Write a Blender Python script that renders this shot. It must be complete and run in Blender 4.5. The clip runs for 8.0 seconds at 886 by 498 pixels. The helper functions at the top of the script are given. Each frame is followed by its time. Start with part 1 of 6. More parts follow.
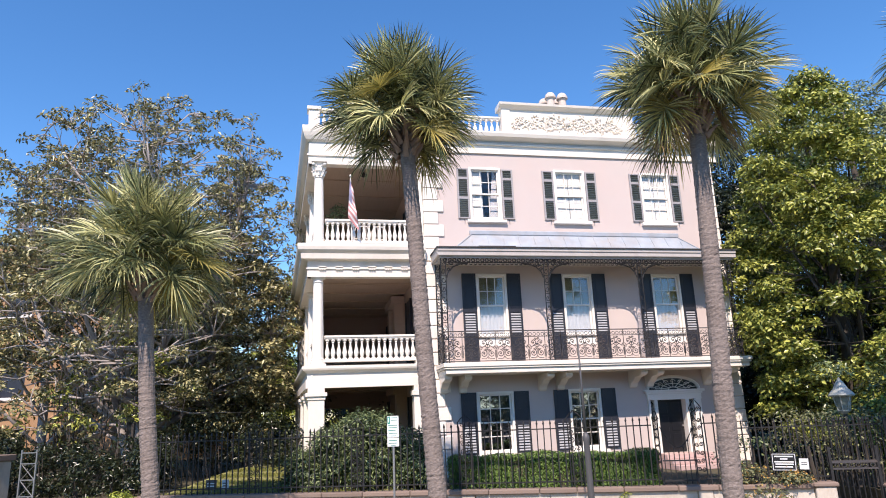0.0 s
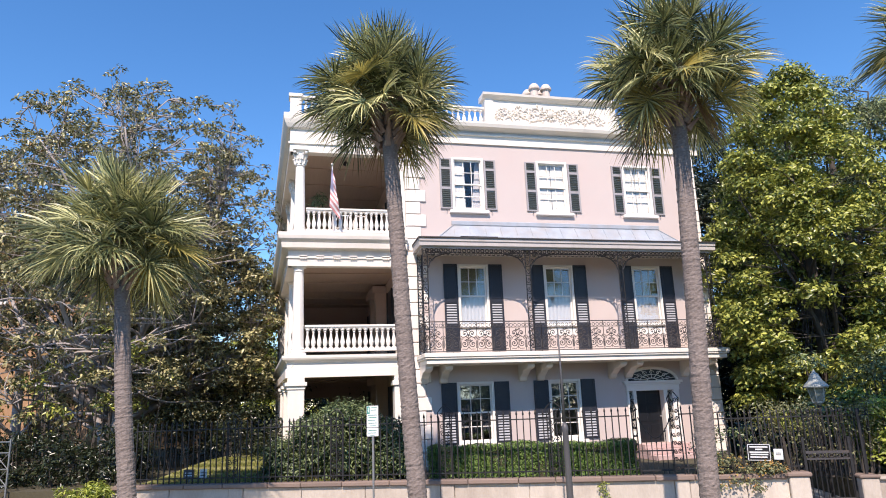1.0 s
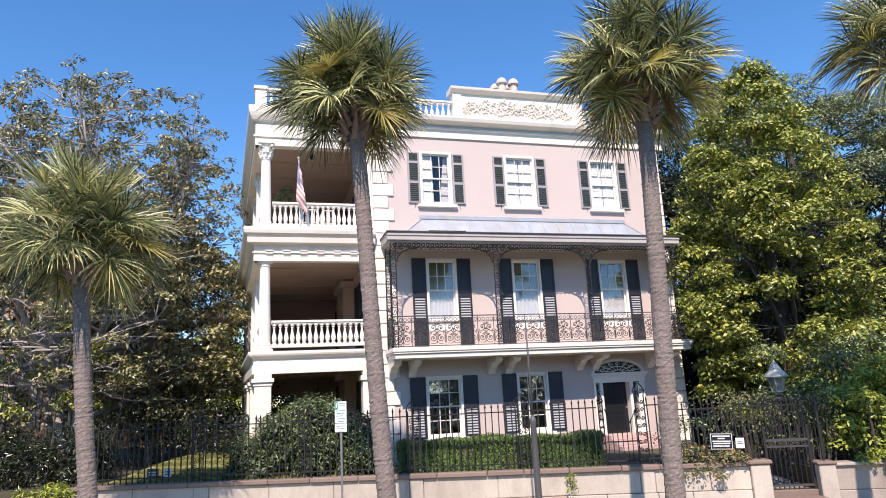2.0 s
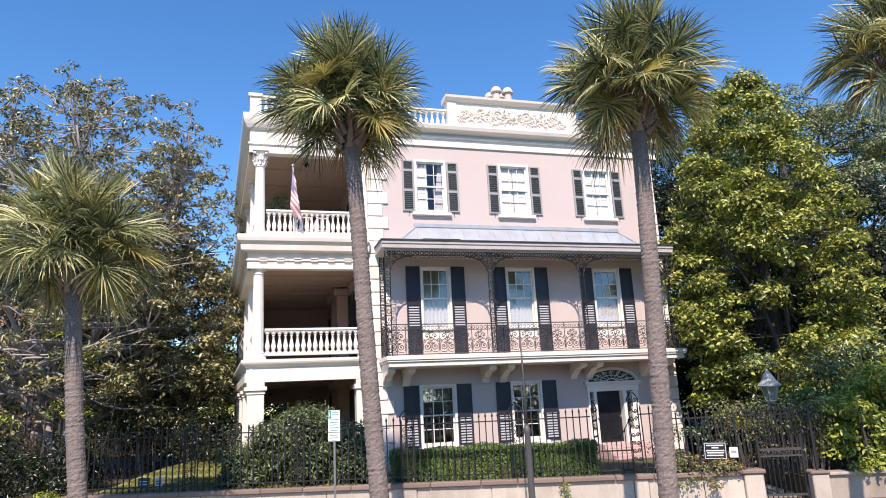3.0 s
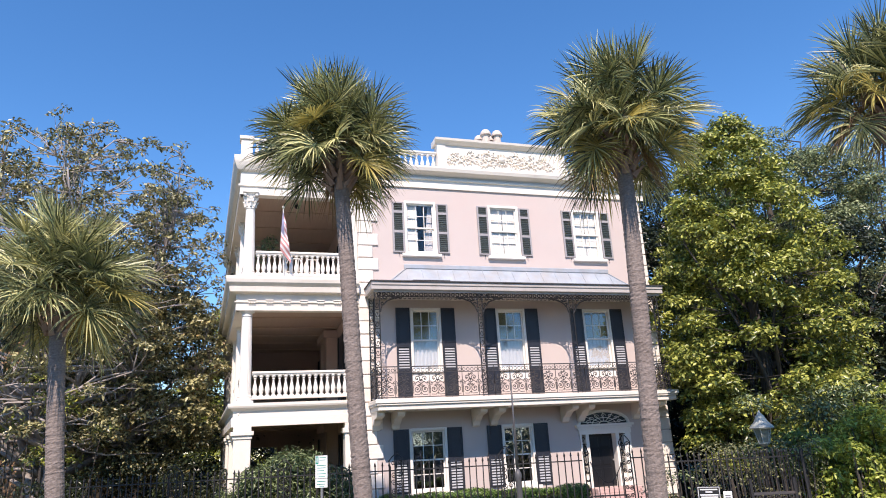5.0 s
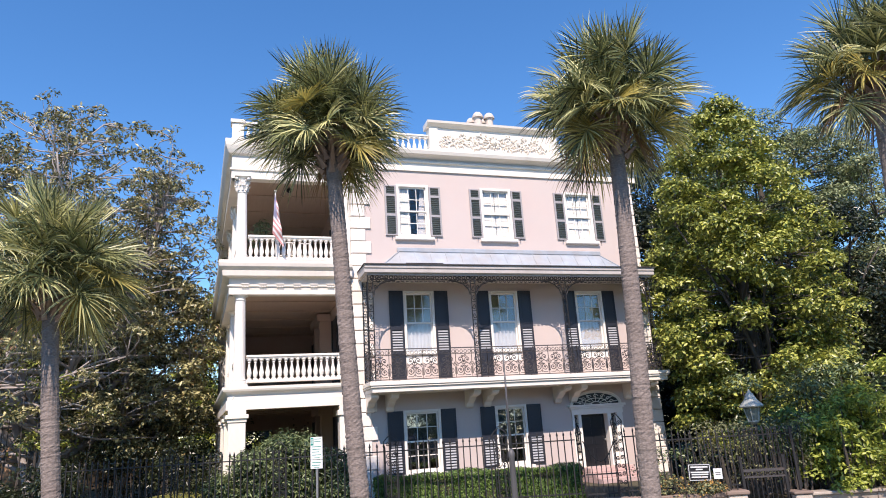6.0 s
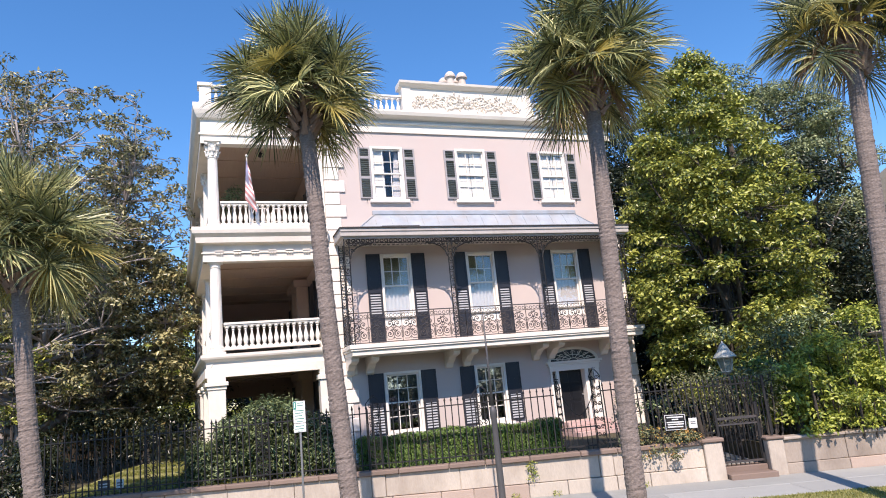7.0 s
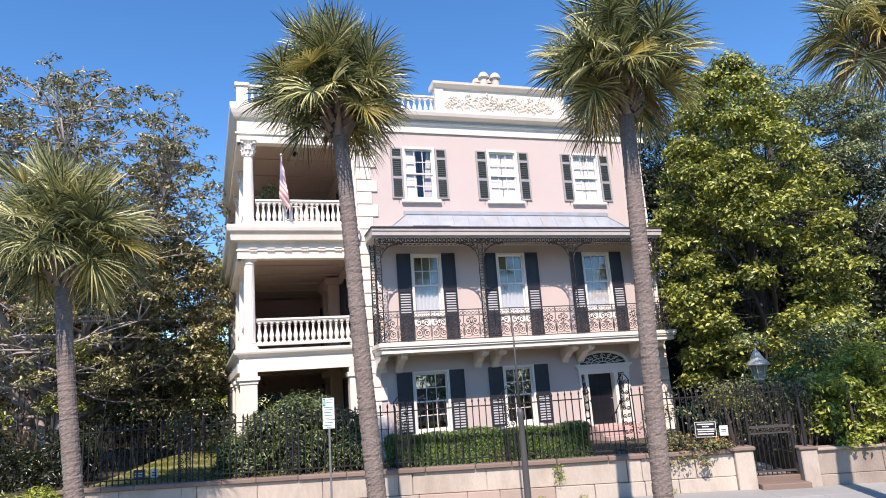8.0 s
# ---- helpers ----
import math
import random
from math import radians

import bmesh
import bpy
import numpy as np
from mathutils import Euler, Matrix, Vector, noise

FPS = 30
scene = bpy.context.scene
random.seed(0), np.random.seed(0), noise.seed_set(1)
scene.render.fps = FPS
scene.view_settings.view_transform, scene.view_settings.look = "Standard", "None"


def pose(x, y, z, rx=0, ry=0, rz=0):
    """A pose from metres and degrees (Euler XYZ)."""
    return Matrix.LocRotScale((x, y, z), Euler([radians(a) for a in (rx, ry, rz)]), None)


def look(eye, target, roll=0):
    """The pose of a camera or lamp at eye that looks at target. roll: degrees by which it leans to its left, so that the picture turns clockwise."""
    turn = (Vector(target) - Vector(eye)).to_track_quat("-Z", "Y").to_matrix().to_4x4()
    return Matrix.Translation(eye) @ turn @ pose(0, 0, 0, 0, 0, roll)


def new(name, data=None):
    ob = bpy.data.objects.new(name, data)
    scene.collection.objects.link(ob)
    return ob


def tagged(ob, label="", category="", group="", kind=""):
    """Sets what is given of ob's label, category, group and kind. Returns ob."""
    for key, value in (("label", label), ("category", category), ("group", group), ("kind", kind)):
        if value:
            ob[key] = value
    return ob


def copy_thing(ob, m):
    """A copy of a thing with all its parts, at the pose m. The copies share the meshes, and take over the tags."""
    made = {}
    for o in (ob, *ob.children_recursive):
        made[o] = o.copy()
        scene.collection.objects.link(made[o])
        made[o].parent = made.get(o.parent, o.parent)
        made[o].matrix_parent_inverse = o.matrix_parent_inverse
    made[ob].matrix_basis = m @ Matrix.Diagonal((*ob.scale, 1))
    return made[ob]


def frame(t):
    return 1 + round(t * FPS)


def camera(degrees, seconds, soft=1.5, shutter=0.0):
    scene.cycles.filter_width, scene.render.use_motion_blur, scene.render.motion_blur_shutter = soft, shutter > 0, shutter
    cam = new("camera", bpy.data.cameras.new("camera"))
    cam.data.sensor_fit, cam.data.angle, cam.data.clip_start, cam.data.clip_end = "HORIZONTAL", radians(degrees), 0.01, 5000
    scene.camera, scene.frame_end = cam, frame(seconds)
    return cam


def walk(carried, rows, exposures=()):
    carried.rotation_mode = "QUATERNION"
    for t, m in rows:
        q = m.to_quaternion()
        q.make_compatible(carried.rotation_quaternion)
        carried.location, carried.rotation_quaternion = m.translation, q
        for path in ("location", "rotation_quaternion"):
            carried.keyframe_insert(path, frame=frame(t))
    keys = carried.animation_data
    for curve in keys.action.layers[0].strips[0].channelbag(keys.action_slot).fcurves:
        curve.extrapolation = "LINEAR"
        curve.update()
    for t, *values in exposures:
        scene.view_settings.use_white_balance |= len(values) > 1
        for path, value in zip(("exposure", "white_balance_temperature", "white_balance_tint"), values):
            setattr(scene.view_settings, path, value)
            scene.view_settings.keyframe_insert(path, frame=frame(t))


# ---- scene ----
cam = camera(67.4, 8.0, soft=1.0)
PATH = [
    (0, (1.253, -21.218, 3.414), (1.6429, -19.316, 3.8986), -2.30),
    (0.2, (1.269, -21.211, 3.415), (1.6937, -19.312, 3.8884), -2.26),
    (0.5, (1.293, -21.201, 3.417), (1.7294, -19.307, 3.8879), -2.20),
    (0.7, (1.293, -21.189, 3.417), (1.7338, -19.294, 3.8727), -2.16),
    (1, (1.294, -21.172, 3.416), (1.7346, -19.275, 3.8705), -2.10),
    (1.2, (1.293, -21.175, 3.416), (1.7464, -19.279, 3.8633), -2.14),
    (1.5, (1.292, -21.179, 3.416), (1.7569, -19.286, 3.8639), -2.20),
    (1.7, (1.298, -21.163, 3.420), (1.7889, -19.276, 3.8545), -2.48),
    (2, (1.307, -21.138, 3.426), (1.8401, -19.260, 3.8595), -2.90),
    (2.2, (1.307, -21.138, 3.426), (1.8538, -19.260, 3.8693), -2.90),
    (3.3, (1.294, -21.126, 3.454), (1.8437, -19.265, 3.9205), -2.90),
    (3.5, (1.294, -21.126, 3.454), (1.8387, -19.265, 3.9443), -2.90),
    (3.8, (1.305, -21.153, 3.460), (1.8382, -19.299, 3.9636), -2.90),
    (4, (1.313, -21.171, 3.464), (1.8722, -19.321, 3.9785), -2.90),
    (4.5, (1.331, -21.121, 3.485), (1.9021, -19.281, 4.0206), -3.00),
    (4.7, (1.331, -21.127, 3.479), (1.9000, -19.289, 4.0467), -3.07),
    (5.8, (1.334, -21.184, 3.422), (1.9357, -19.362, 3.9948), -3.70),
    (6, (1.322, -21.168, 3.414), (1.9174, -19.332, 3.9386), -3.70),
    (6.2, (1.311, -21.126, 3.407), (1.9350, -19.308, 3.9080), -4.54),
    (6.3, (1.306, -21.106, 3.403), (1.9505, -19.296, 3.8902), -4.96),
    (6.4, (1.300, -21.085, 3.400), (2.0077, -19.284, 3.8872), -5.38),
    (6.5, (1.295, -21.064, 3.396), (2.0362, -19.272, 3.8897), -5.80),
    (6.7, (1.281, -21.066, 3.394), (1.9922, -19.254, 3.8335), -5.72),
    (7, (1.260, -21.068, 3.390), (1.9303, -19.228, 3.8014), -5.60),
    (7.2, (1.265, -21.063, 3.395), (1.9456, -19.221, 3.7734), -5.48),
    (7.5, (1.273, -21.056, 3.403), (1.9293, -19.210, 3.8109), -5.30),
    (7.7, (1.269, -21.096, 3.408), (1.8933, -19.241, 3.8201), -4.82),
    (8, (1.264, -21.155, 3.416), (1.8447, -19.287, 3.8322), -4.10),
]
walk(cam, [(t, look(eye, target, roll)) for t, eye, target, roll in PATH])

# ---- daylight ----
SUN_TRAVEL = Vector((0.335, 0.942, -1.13)).normalized()
world = bpy.data.worlds.new("sky")
scene.world = world
world.use_nodes = True
wn = world.node_tree
wn.nodes.clear()
sky = wn.nodes.new("ShaderNodeTexSky")
sky.sky_type = "NISHITA"
sky.sun_disc = False
sky.sun_elevation = math.asin(-SUN_TRAVEL.z)
sky.sun_rotation = math.atan2(-SUN_TRAVEL.x, -SUN_TRAVEL.y)
sky.altitude = 0
sky.air_density = 1.0
sky.dust_density = 0.0
sky.ozone_density = 5.0
bg = wn.nodes.new("ShaderNodeBackground")
bg.inputs["Strength"].default_value = 0.158
wo = wn.nodes.new("ShaderNodeOutputWorld")
tone = wn.nodes.new("ShaderNodeHueSaturation")
tone.inputs["Saturation"].default_value = 1.19
wn.links.new(sky.outputs[0], tone.inputs["Color"])
wn.links.new(tone.outputs[0], bg.inputs[0])
wn.links.new(bg.outputs[0], wo.inputs[0])
sun_data = bpy.data.lights.new("sun", "SUN")
sun_data.energy = 4.8
sun_data.angle = radians(0.53)
sun_data.color = (1.0, 0.865, 0.755)
sun = new("sun", sun_data)
sun.matrix_world = look((0, -30, 40), Vector((0, -30, 40)) + SUN_TRAVEL)
scene.view_settings.exposure = 0.53
scene.view_settings.use_white_balance = True
scene.view_settings.white_balance_temperature = 6600
scene.view_settings.white_balance_tint = 15

# ---- materials ----


def node_mat(name):
    m = bpy.data.materials.new(name)
    m.use_nodes = True
    nt = m.node_tree
    return m, nt, nt.nodes["Principled BSDF"]


def rgb(c):
    return (c[0], c[1], c[2], 1.0)


def mat(name, base, rough=0.7, var=0.12, scale=1.5, fine=30.0, fvar=0.1, bump=0.15, metal=0.0, rand=0.0, stain=None, stain_amount=0.0, stain_from=0.5, stretch=(1, 1, 1)):
    """A weathered surface: broad patches, fine grain, an optional stain, and a little relief."""
    m, nt, p = node_mat(name)
    n, l = nt.nodes, nt.links
    geo = n.new("ShaderNodeNewGeometry")
    mp = n.new("ShaderNodeMapping")
    mp.inputs["Scale"].default_value = stretch
    l.new(geo.outputs["Position"], mp.inputs["Vector"])
    broad = n.new("ShaderNodeTexNoise")
    broad.inputs["Scale"].default_value = scale
    broad.inputs["Detail"].default_value = 5
    grain = n.new("ShaderNodeTexNoise")
    grain.inputs["Scale"].default_value = fine
    grain.inputs["Detail"].default_value = 3
    for t in (broad, grain):
        l.new(mp.outputs[0], t.inputs["Vector"])
    hsv = n.new("ShaderNodeHueSaturation")
    hsv.inputs["Color"].default_value = rgb(base)
    a = n.new("ShaderNodeMath")
    a.operation = "MULTIPLY_ADD"
    l.new(broad.outputs["Fac"], a.inputs[0])
    a.inputs[1].default_value = 2 * var
    a.inputs[2].default_value = 1 - var
    b = n.new("ShaderNodeMath")
    b.operation = "MULTIPLY_ADD"
    l.new(grain.outputs["Fac"], b.inputs[0])
    b.inputs[1].default_value = 2 * fvar
    l.new(a.outputs[0], b.inputs[2])
    s = n.new("ShaderNodeMath")
    s.operation = "SUBTRACT"
    l.new(b.outputs[0], s.inputs[0])
    s.inputs[1].default_value = fvar
    value = s.outputs[0]
    if rand:
        info = n.new("ShaderNodeObjectInfo")
        c = n.new("ShaderNodeMath")
        c.operation = "MULTIPLY_ADD"
        l.new(info.outputs["Random"], c.inputs[0])
        c.inputs[1].default_value = 2 * rand
        c.inputs[2].default_value = 1 - rand
        d = n.new("ShaderNodeMath")
        d.operation = "MULTIPLY"
        l.new(c.outputs[0], d.inputs[0])
        l.new(value, d.inputs[1])
        value = d.outputs[0]
    l.new(value, hsv.inputs["Value"])
    colour = hsv.outputs[0]
    if stain:
        st = n.new("ShaderNodeTexNoise")
        st.inputs["Scale"].default_value = scale * 0.6
        st.inputs["Detail"].default_value = 8
        st.inputs["Roughness"].default_value = 0.65
        l.new(mp.outputs[0], st.inputs["Vector"])
        ramp = n.new("ShaderNodeMapRange")
        ramp.inputs["From Min"].default_value = stain_from
        ramp.inputs["From Max"].default_value = 0.72
        ramp.inputs["To Max"].default_value = stain_amount
        l.new(st.outputs["Fac"], ramp.inputs["Value"])
        mix = n.new("ShaderNodeMix")
        mix.data_type = "RGBA"
        l.new(ramp.outputs[0], mix.inputs["Factor"])
        l.new(colour, mix.inputs["A"])
        mix.inputs["B"].default_value = rgb(stain)
        colour = mix.outputs["Result"]
    l.new(colour, p.inputs["Base Color"])
    p.inputs["Roughness"].default_value = rough
    p.inputs["Metallic"].default_value = metal
    if bump:
        bp = n.new("ShaderNodeBump")
        bp.inputs["Strength"].default_value = bump
        bp.inputs["Distance"].default_value = 0.01
        l.new(grain.outputs["Fac"], bp.inputs["Height"])
        l.new(bp.outputs[0], p.inputs["Normal"])
    return m


def leaf_mat(name, dark, light, rough=0.45, through_amount=0.35, dead=None, dead_share=0.0):
    """Leaves: each one its own shade, a little light through the blade."""
    m, nt, p = node_mat(name)
    n, l = nt.nodes, nt.links
    geo = n.new("ShaderNodeNewGeometry")
    ramp = n.new("ShaderNodeValToRGB")
    e = ramp.color_ramp.elements
    e[0].position = 0.12
    e[0].color, e[1].color = rgb(dark), rgb(light)
    e[1].position = 1.0 - dead_share
    if dead:
        x = e.new(min(0.999, 1.0 - dead_share * 0.6))
        x.color = rgb(dead)
    l.new(geo.outputs["Random Per Island"], ramp.inputs[0])
    l.new(ramp.outputs[0], p.inputs["Base Color"])
    p.inputs["Roughness"].default_value = rough
    tr = n.new("ShaderNodeBsdfTranslucent")
    hs = n.new("ShaderNodeHueSaturation")
    hs.inputs["Value"].default_value = 1.5
    l.new(ramp.outputs[0], hs.inputs["Color"])
    l.new(hs.outputs[0], tr.inputs["Color"])
    mix = n.new("ShaderNodeMixShader")
    mix.inputs[0].default_value = through_amount
    out = n["Material Output"]
    l.new(p.outputs[0], mix.inputs[1])
    l.new(tr.outputs[0], mix.inputs[2])
    l.new(mix.outputs[0], out.inputs["Surface"])
    return m


def glass_mat(name, tint=(0.75, 0.8, 0.82), gloss_min=0.1):
    m, nt, p = node_mat(name)
    n, l = nt.nodes, nt.links
    n.remove(p)
    tr = n.new("ShaderNodeBsdfTransparent")
    tr.inputs[0].default_value = rgb(tint)
    gl = n.new("ShaderNodeBsdfGlossy")
    gl.inputs["Roughness"].default_value = 0.02
    wob = n.new("ShaderNodeTexNoise")
    wob.inputs["Scale"].default_value = 3.0
    geo = n.new("ShaderNodeNewGeometry")
    l.new(geo.outputs["Position"], wob.inputs["Vector"])
    bp = n.new("ShaderNodeBump")
    bp.inputs["Strength"].default_value = 0.05
    bp.inputs["Distance"].default_value = 0.05
    l.new(wob.outputs["Fac"], bp.inputs["Height"])
    l.new(bp.outputs[0], gl.inputs["Normal"])
    fr = n.new("ShaderNodeFresnel")
    fr.inputs["IOR"].default_value = 1.5
    mx = n.new("ShaderNodeMath")
    mx.operation = "ADD"
    l.new(fr.outputs[0], mx.inputs[0])
    mx.inputs[1].default_value = gloss_min
    mix = n.new("ShaderNodeMixShader")
    l.new(mx.outputs[0], mix.inputs[0])
    l.new(tr.outputs[0], mix.inputs[1])
    l.new(gl.outputs[0], mix.inputs[2])
    l.new(mix.outputs[0], n["Material Output"].inputs["Surface"])
    return m


PINK = mat("pink_stucco", (0.555, 0.476, 0.438), 0.9, var=0.06, scale=0.8, fine=60, fvar=0.04, bump=0.25, stain=(0.6, 0.45, 0.4), stain_amount=0.35)
WHITE = mat("white_paint", (0.77, 0.715, 0.63), 0.6, var=0.05, scale=1.2, fine=25, fvar=0.03, bump=0.08, stain=(0.55, 0.51, 0.44), stain_amount=0.5, stretch=(1.0, 1.0, 0.45))
TRIM = mat("trim_paint", (0.79, 0.755, 0.69), 0.5, var=0.04, scale=2, fine=40, fvar=0.03, bump=0.05)
QUOIN = mat("quoin_stucco", (0.78, 0.72, 0.65), 0.85, var=0.07, scale=1.5, fine=50, fvar=0.04, bump=0.3, rand=0.05)
CEIL = mat("porch_ceiling_boards", (0.46, 0.345, 0.26), 0.7, var=0.08, scale=1, fine=8, fvar=0.08, stretch=(6, 0.3, 1))
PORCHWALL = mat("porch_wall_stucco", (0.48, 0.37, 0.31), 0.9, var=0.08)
ROOM = mat("room_plaster", (0.30, 0.27, 0.24), 0.9, var=0.08)
SHUTTER_DK = mat("dark_blue_shutter_paint", (0.021, 0.023, 0.032), 0.42, var=0.2, scale=3, fine=40, fvar=0.15, bump=0.05)
SHUTTER_GR = mat("grey_shutter_frame_paint", (0.33, 0.315, 0.315), 0.55, var=0.1, scale=3)
# pale tone puts the sunlight on the lower slats into their colour
LOUVRE_SUNLIT = mat("sunlit_louvre_paint", (0.34, 0.35, 0.37), 0.45, var=0.2, scale=4)
LOUVRE = mat("dark_green_louvre_paint", (0.03, 0.042, 0.038), 0.5, var=0.2, scale=4)
IRON = mat("cast_iron", (0.013, 0.013, 0.014), 0.6, var=0.25, scale=4, fine=60, fvar=0.15, bump=0.1)
IRON_GREY = mat("weathered_iron", (0.052, 0.049, 0.051), 0.6, var=0.25, scale=5, fine=50, fvar=0.2, stain=(0.13, 0.08, 0.05), stain_amount=0.4)
METALROOF = mat("standing_seam_metal", (0.36, 0.40, 0.44), 0.55, var=0.3, scale=2.5, fine=12, fvar=0.10, metal=0.1, bump=0.05, stain=(0.36, 0.32, 0.28), stain_amount=0.65, stain_from=0.42)
EAVE = mat("grey_eave_paint", (0.47, 0.44, 0.415), 0.65, var=0.12, scale=2.0, stain=(0.30, 0.27, 0.24), stain_amount=0.5, stretch=(1.0, 1.0, 0.4))
STONE = mat("stucco_stone_block", (0.50, 0.445, 0.375), 0.9, var=0.16, scale=1.6, fine=30, fvar=0.14, bump=0.6, rand=0.09, stain=(0.27, 0.22, 0.175), stain_amount=0.85, stain_from=0.42, stretch=(1, 1, 0.4))
GRIMY = mat("grimy_stucco", (0.38, 0.325, 0.27), 0.9, var=0.22, scale=1.4, fine=30, fvar=0.16, bump=0.6, rand=0.08, stain=(0.15, 0.12, 0.095), stain_amount=0.85, stain_from=0.40, stretch=(1, 1, 0.45))
COPING = mat("brown_coping_stone", (0.21, 0.155, 0.125), 0.85, var=0.15, scale=2, fine=50, fvar=0.12, bump=0.4, rand=0.12)
REDSTONE = mat("red_sandstone", (0.40, 0.315, 0.26), 0.85, var=0.15, scale=1.5, fine=40, fvar=0.1, bump=0.4, rand=0.1)
PINKTILE = mat("pink_step_tile", (0.50, 0.36, 0.33), 0.7, var=0.1, rand=0.08)
SLATE = mat("flagstone_paving", (0.31, 0.32, 0.305), 0.85, var=0.15, scale=1, fine=30, fvar=0.1, bump=0.35, rand=0.1, stain=(0.16, 0.17, 0.14), stain_amount=0.4)
ASPHALT = mat("asphalt", (0.055, 0.055, 0.055), 0.9, var=0.15, scale=0.5, fine=80, fvar=0.25, bump=0.5)
KERB = mat("kerb_granite", (0.33, 0.32, 0.30), 0.85, var=0.12, rand=0.08)
SOIL = mat("garden_soil", (0.07, 0.062, 0.035), 0.95, var=0.3, scale=1, fine=20, fvar=0.2, bump=0.6)
TURF = mat("turf_soil", (0.25, 0.245, 0.09), 0.95, var=0.25, scale=1.5, fine=40, fvar=0.3, bump=0.6)
BARK = mat("grey_bark", (0.35, 0.315, 0.295), 0.9, var=0.25, scale=3, fine=25, fvar=0.2, bump=0.6)
DARKBARK = mat("dark_bark", (0.07, 0.06, 0.05), 0.9, var=0.3, scale=3, fine=25, fvar=0.2, bump=0.6)
PALMBARK = mat("palm_bark", (0.215, 0.178, 0.155), 0.95, var=0.15, scale=2.2, fine=20, fvar=0.65, bump=1.0, stretch=(1.0, 1.0, 2.0), stain=(0.12, 0.092, 0.076), stain_amount=0.45)
POT = mat("weathered_chimney_pot", (0.58, 0.50, 0.43), 0.9, var=0.15, scale=4, fine=40, fvar=0.1, bump=0.3)
BOOT = mat("palm_leaf_base", (0.36, 0.25, 0.185), 0.9, var=0.3, scale=5, fine=30, fvar=0.25, bump=0.5)
PALMLEAF = leaf_mat("palm_leaf", (0.03, 0.042, 0.018), (0.36, 0.385, 0.16), 0.38, 0.12)
# paler copy of the palm leaf, with sun highlights put into its colour
PALMHIGHLIGHT = leaf_mat("palm_leaf_highlight", (0.07, 0.09, 0.035), (0.78, 0.75, 0.35), 0.38, 0.12)
PALMDEAD = leaf_mat("palm_dead_leaf", (0.20, 0.13, 0.07), (0.36, 0.25, 0.14), 0.8, 0.2)
PALMYELLOW = leaf_mat("palm_yellow_leaf", (0.24, 0.22, 0.06), (0.58, 0.48, 0.14), 0.45, 0.25)
MAGLEAF = leaf_mat("magnolia_leaf", (0.075, 0.105, 0.021), (0.49, 0.505, 0.108), 0.34, 0.14)
MAGDARK = leaf_mat("magnolia_leaf_old", (0.05, 0.06, 0.027), (0.52, 0.48, 0.235), 0.32, 0.1, dead=(0.26, 0.17, 0.07), dead_share=0.05)
OAKLEAF = leaf_mat("oak_leaf", (0.06, 0.08, 0.034), (0.38, 0.43, 0.2), 0.45, 0.12)
# dark evergreen leaves, taken near black to put deep shade into the colour
HOLLYLEAF = leaf_mat("shaded_dark_evergreen_leaf", (0.008, 0.015, 0.007), (0.05, 0.062, 0.026), 0.3, 0.08)
HEDGELEAF = leaf_mat("clipped_hedge_leaf", (0.045, 0.1, 0.02), (0.21, 0.32, 0.065), 0.45, 0.2)
BUSHLEAF = leaf_mat("oleander_leaf", (0.03, 0.055, 0.022), (0.26, 0.32, 0.14), 0.34, 0.1)
LIMELEAF = leaf_mat("bright_shrub_leaf", (0.11, 0.155, 0.024), (0.48, 0.52, 0.09), 0.42, 0.2)
VINELEAF = leaf_mat("dusty_vine_leaf", (0.08, 0.09, 0.045), (0.30, 0.31, 0.15), 0.6, 0.2)
FLOWER = leaf_mat("orange_flower", (0.42, 0.20, 0.05), (0.55, 0.38, 0.10), 0.6, 0.3)
GRASS = leaf_mat("grass_blade", (0.18, 0.20, 0.045), (0.43, 0.42, 0.14), 0.6, 0.35)
GLASS = glass_mat("window_glass", (0.92, 0.92, 0.92), 0.06)
GLASS_DIM = glass_mat("old_window_glass", (0.74, 0.77, 0.82), 0.22)
GLASS_MILK = mat("frosted_lantern_glass", (0.17, 0.20, 0.17), 0.25, var=0.1, bump=0)
GLASS_CLEAR = glass_mat("clear_window_glass", (0.95, 0.96, 0.96), 0.0)
DOORBLACK = mat("black_door_paint", (0.012, 0.013, 0.016), 0.3, var=0.2, fvar=0.05, bump=0.02)
CURTAIN = mat("white_curtain_cloth", (0.54, 0.54, 0.57), 0.9, var=0.08, scale=2, fine=14, fvar=0.10, bump=0.3, stretch=(6, 6, 0.4))
# grey-blue of the reflection in the ground-floor panes, put into a sheet's colour
REFLECTGREY = mat("grey_reflection_sheet", (0.13, 0.155, 0.21), 0.9, var=0.1, scale=2, fine=14, fvar=0.1, bump=0.2, stretch=(6, 6, 0.4))
# olive of trees mirrored in the upper panes, painted on a sheet
REFLECTOLIVE = mat("olive_tree_reflection", (0.42, 0.37, 0.21), 0.9, var=0.1)
INSHUT = mat("white_inner_shutter_paint", (0.72, 0.71, 0.68), 0.6, var=0.05)
SIGNWHITE = mat("sign_white", (0.72, 0.74, 0.74), 0.45, var=0.05, bump=0)
SIGNGREEN = mat("sign_green", (0.02, 0.26, 0.20), 0.45, var=0.05, bump=0)
STEEL = mat("galvanised_steel", (0.28, 0.29, 0.29), 0.45, var=0.15, metal=0.6)
POSTGREY = mat("grey_pole_paint", (0.085, 0.085, 0.09), 0.5, var=0.15)
BLACKSIGN = mat("black_sign_enamel", (0.02, 0.02, 0.022), 0.35, var=0.1, bump=0)
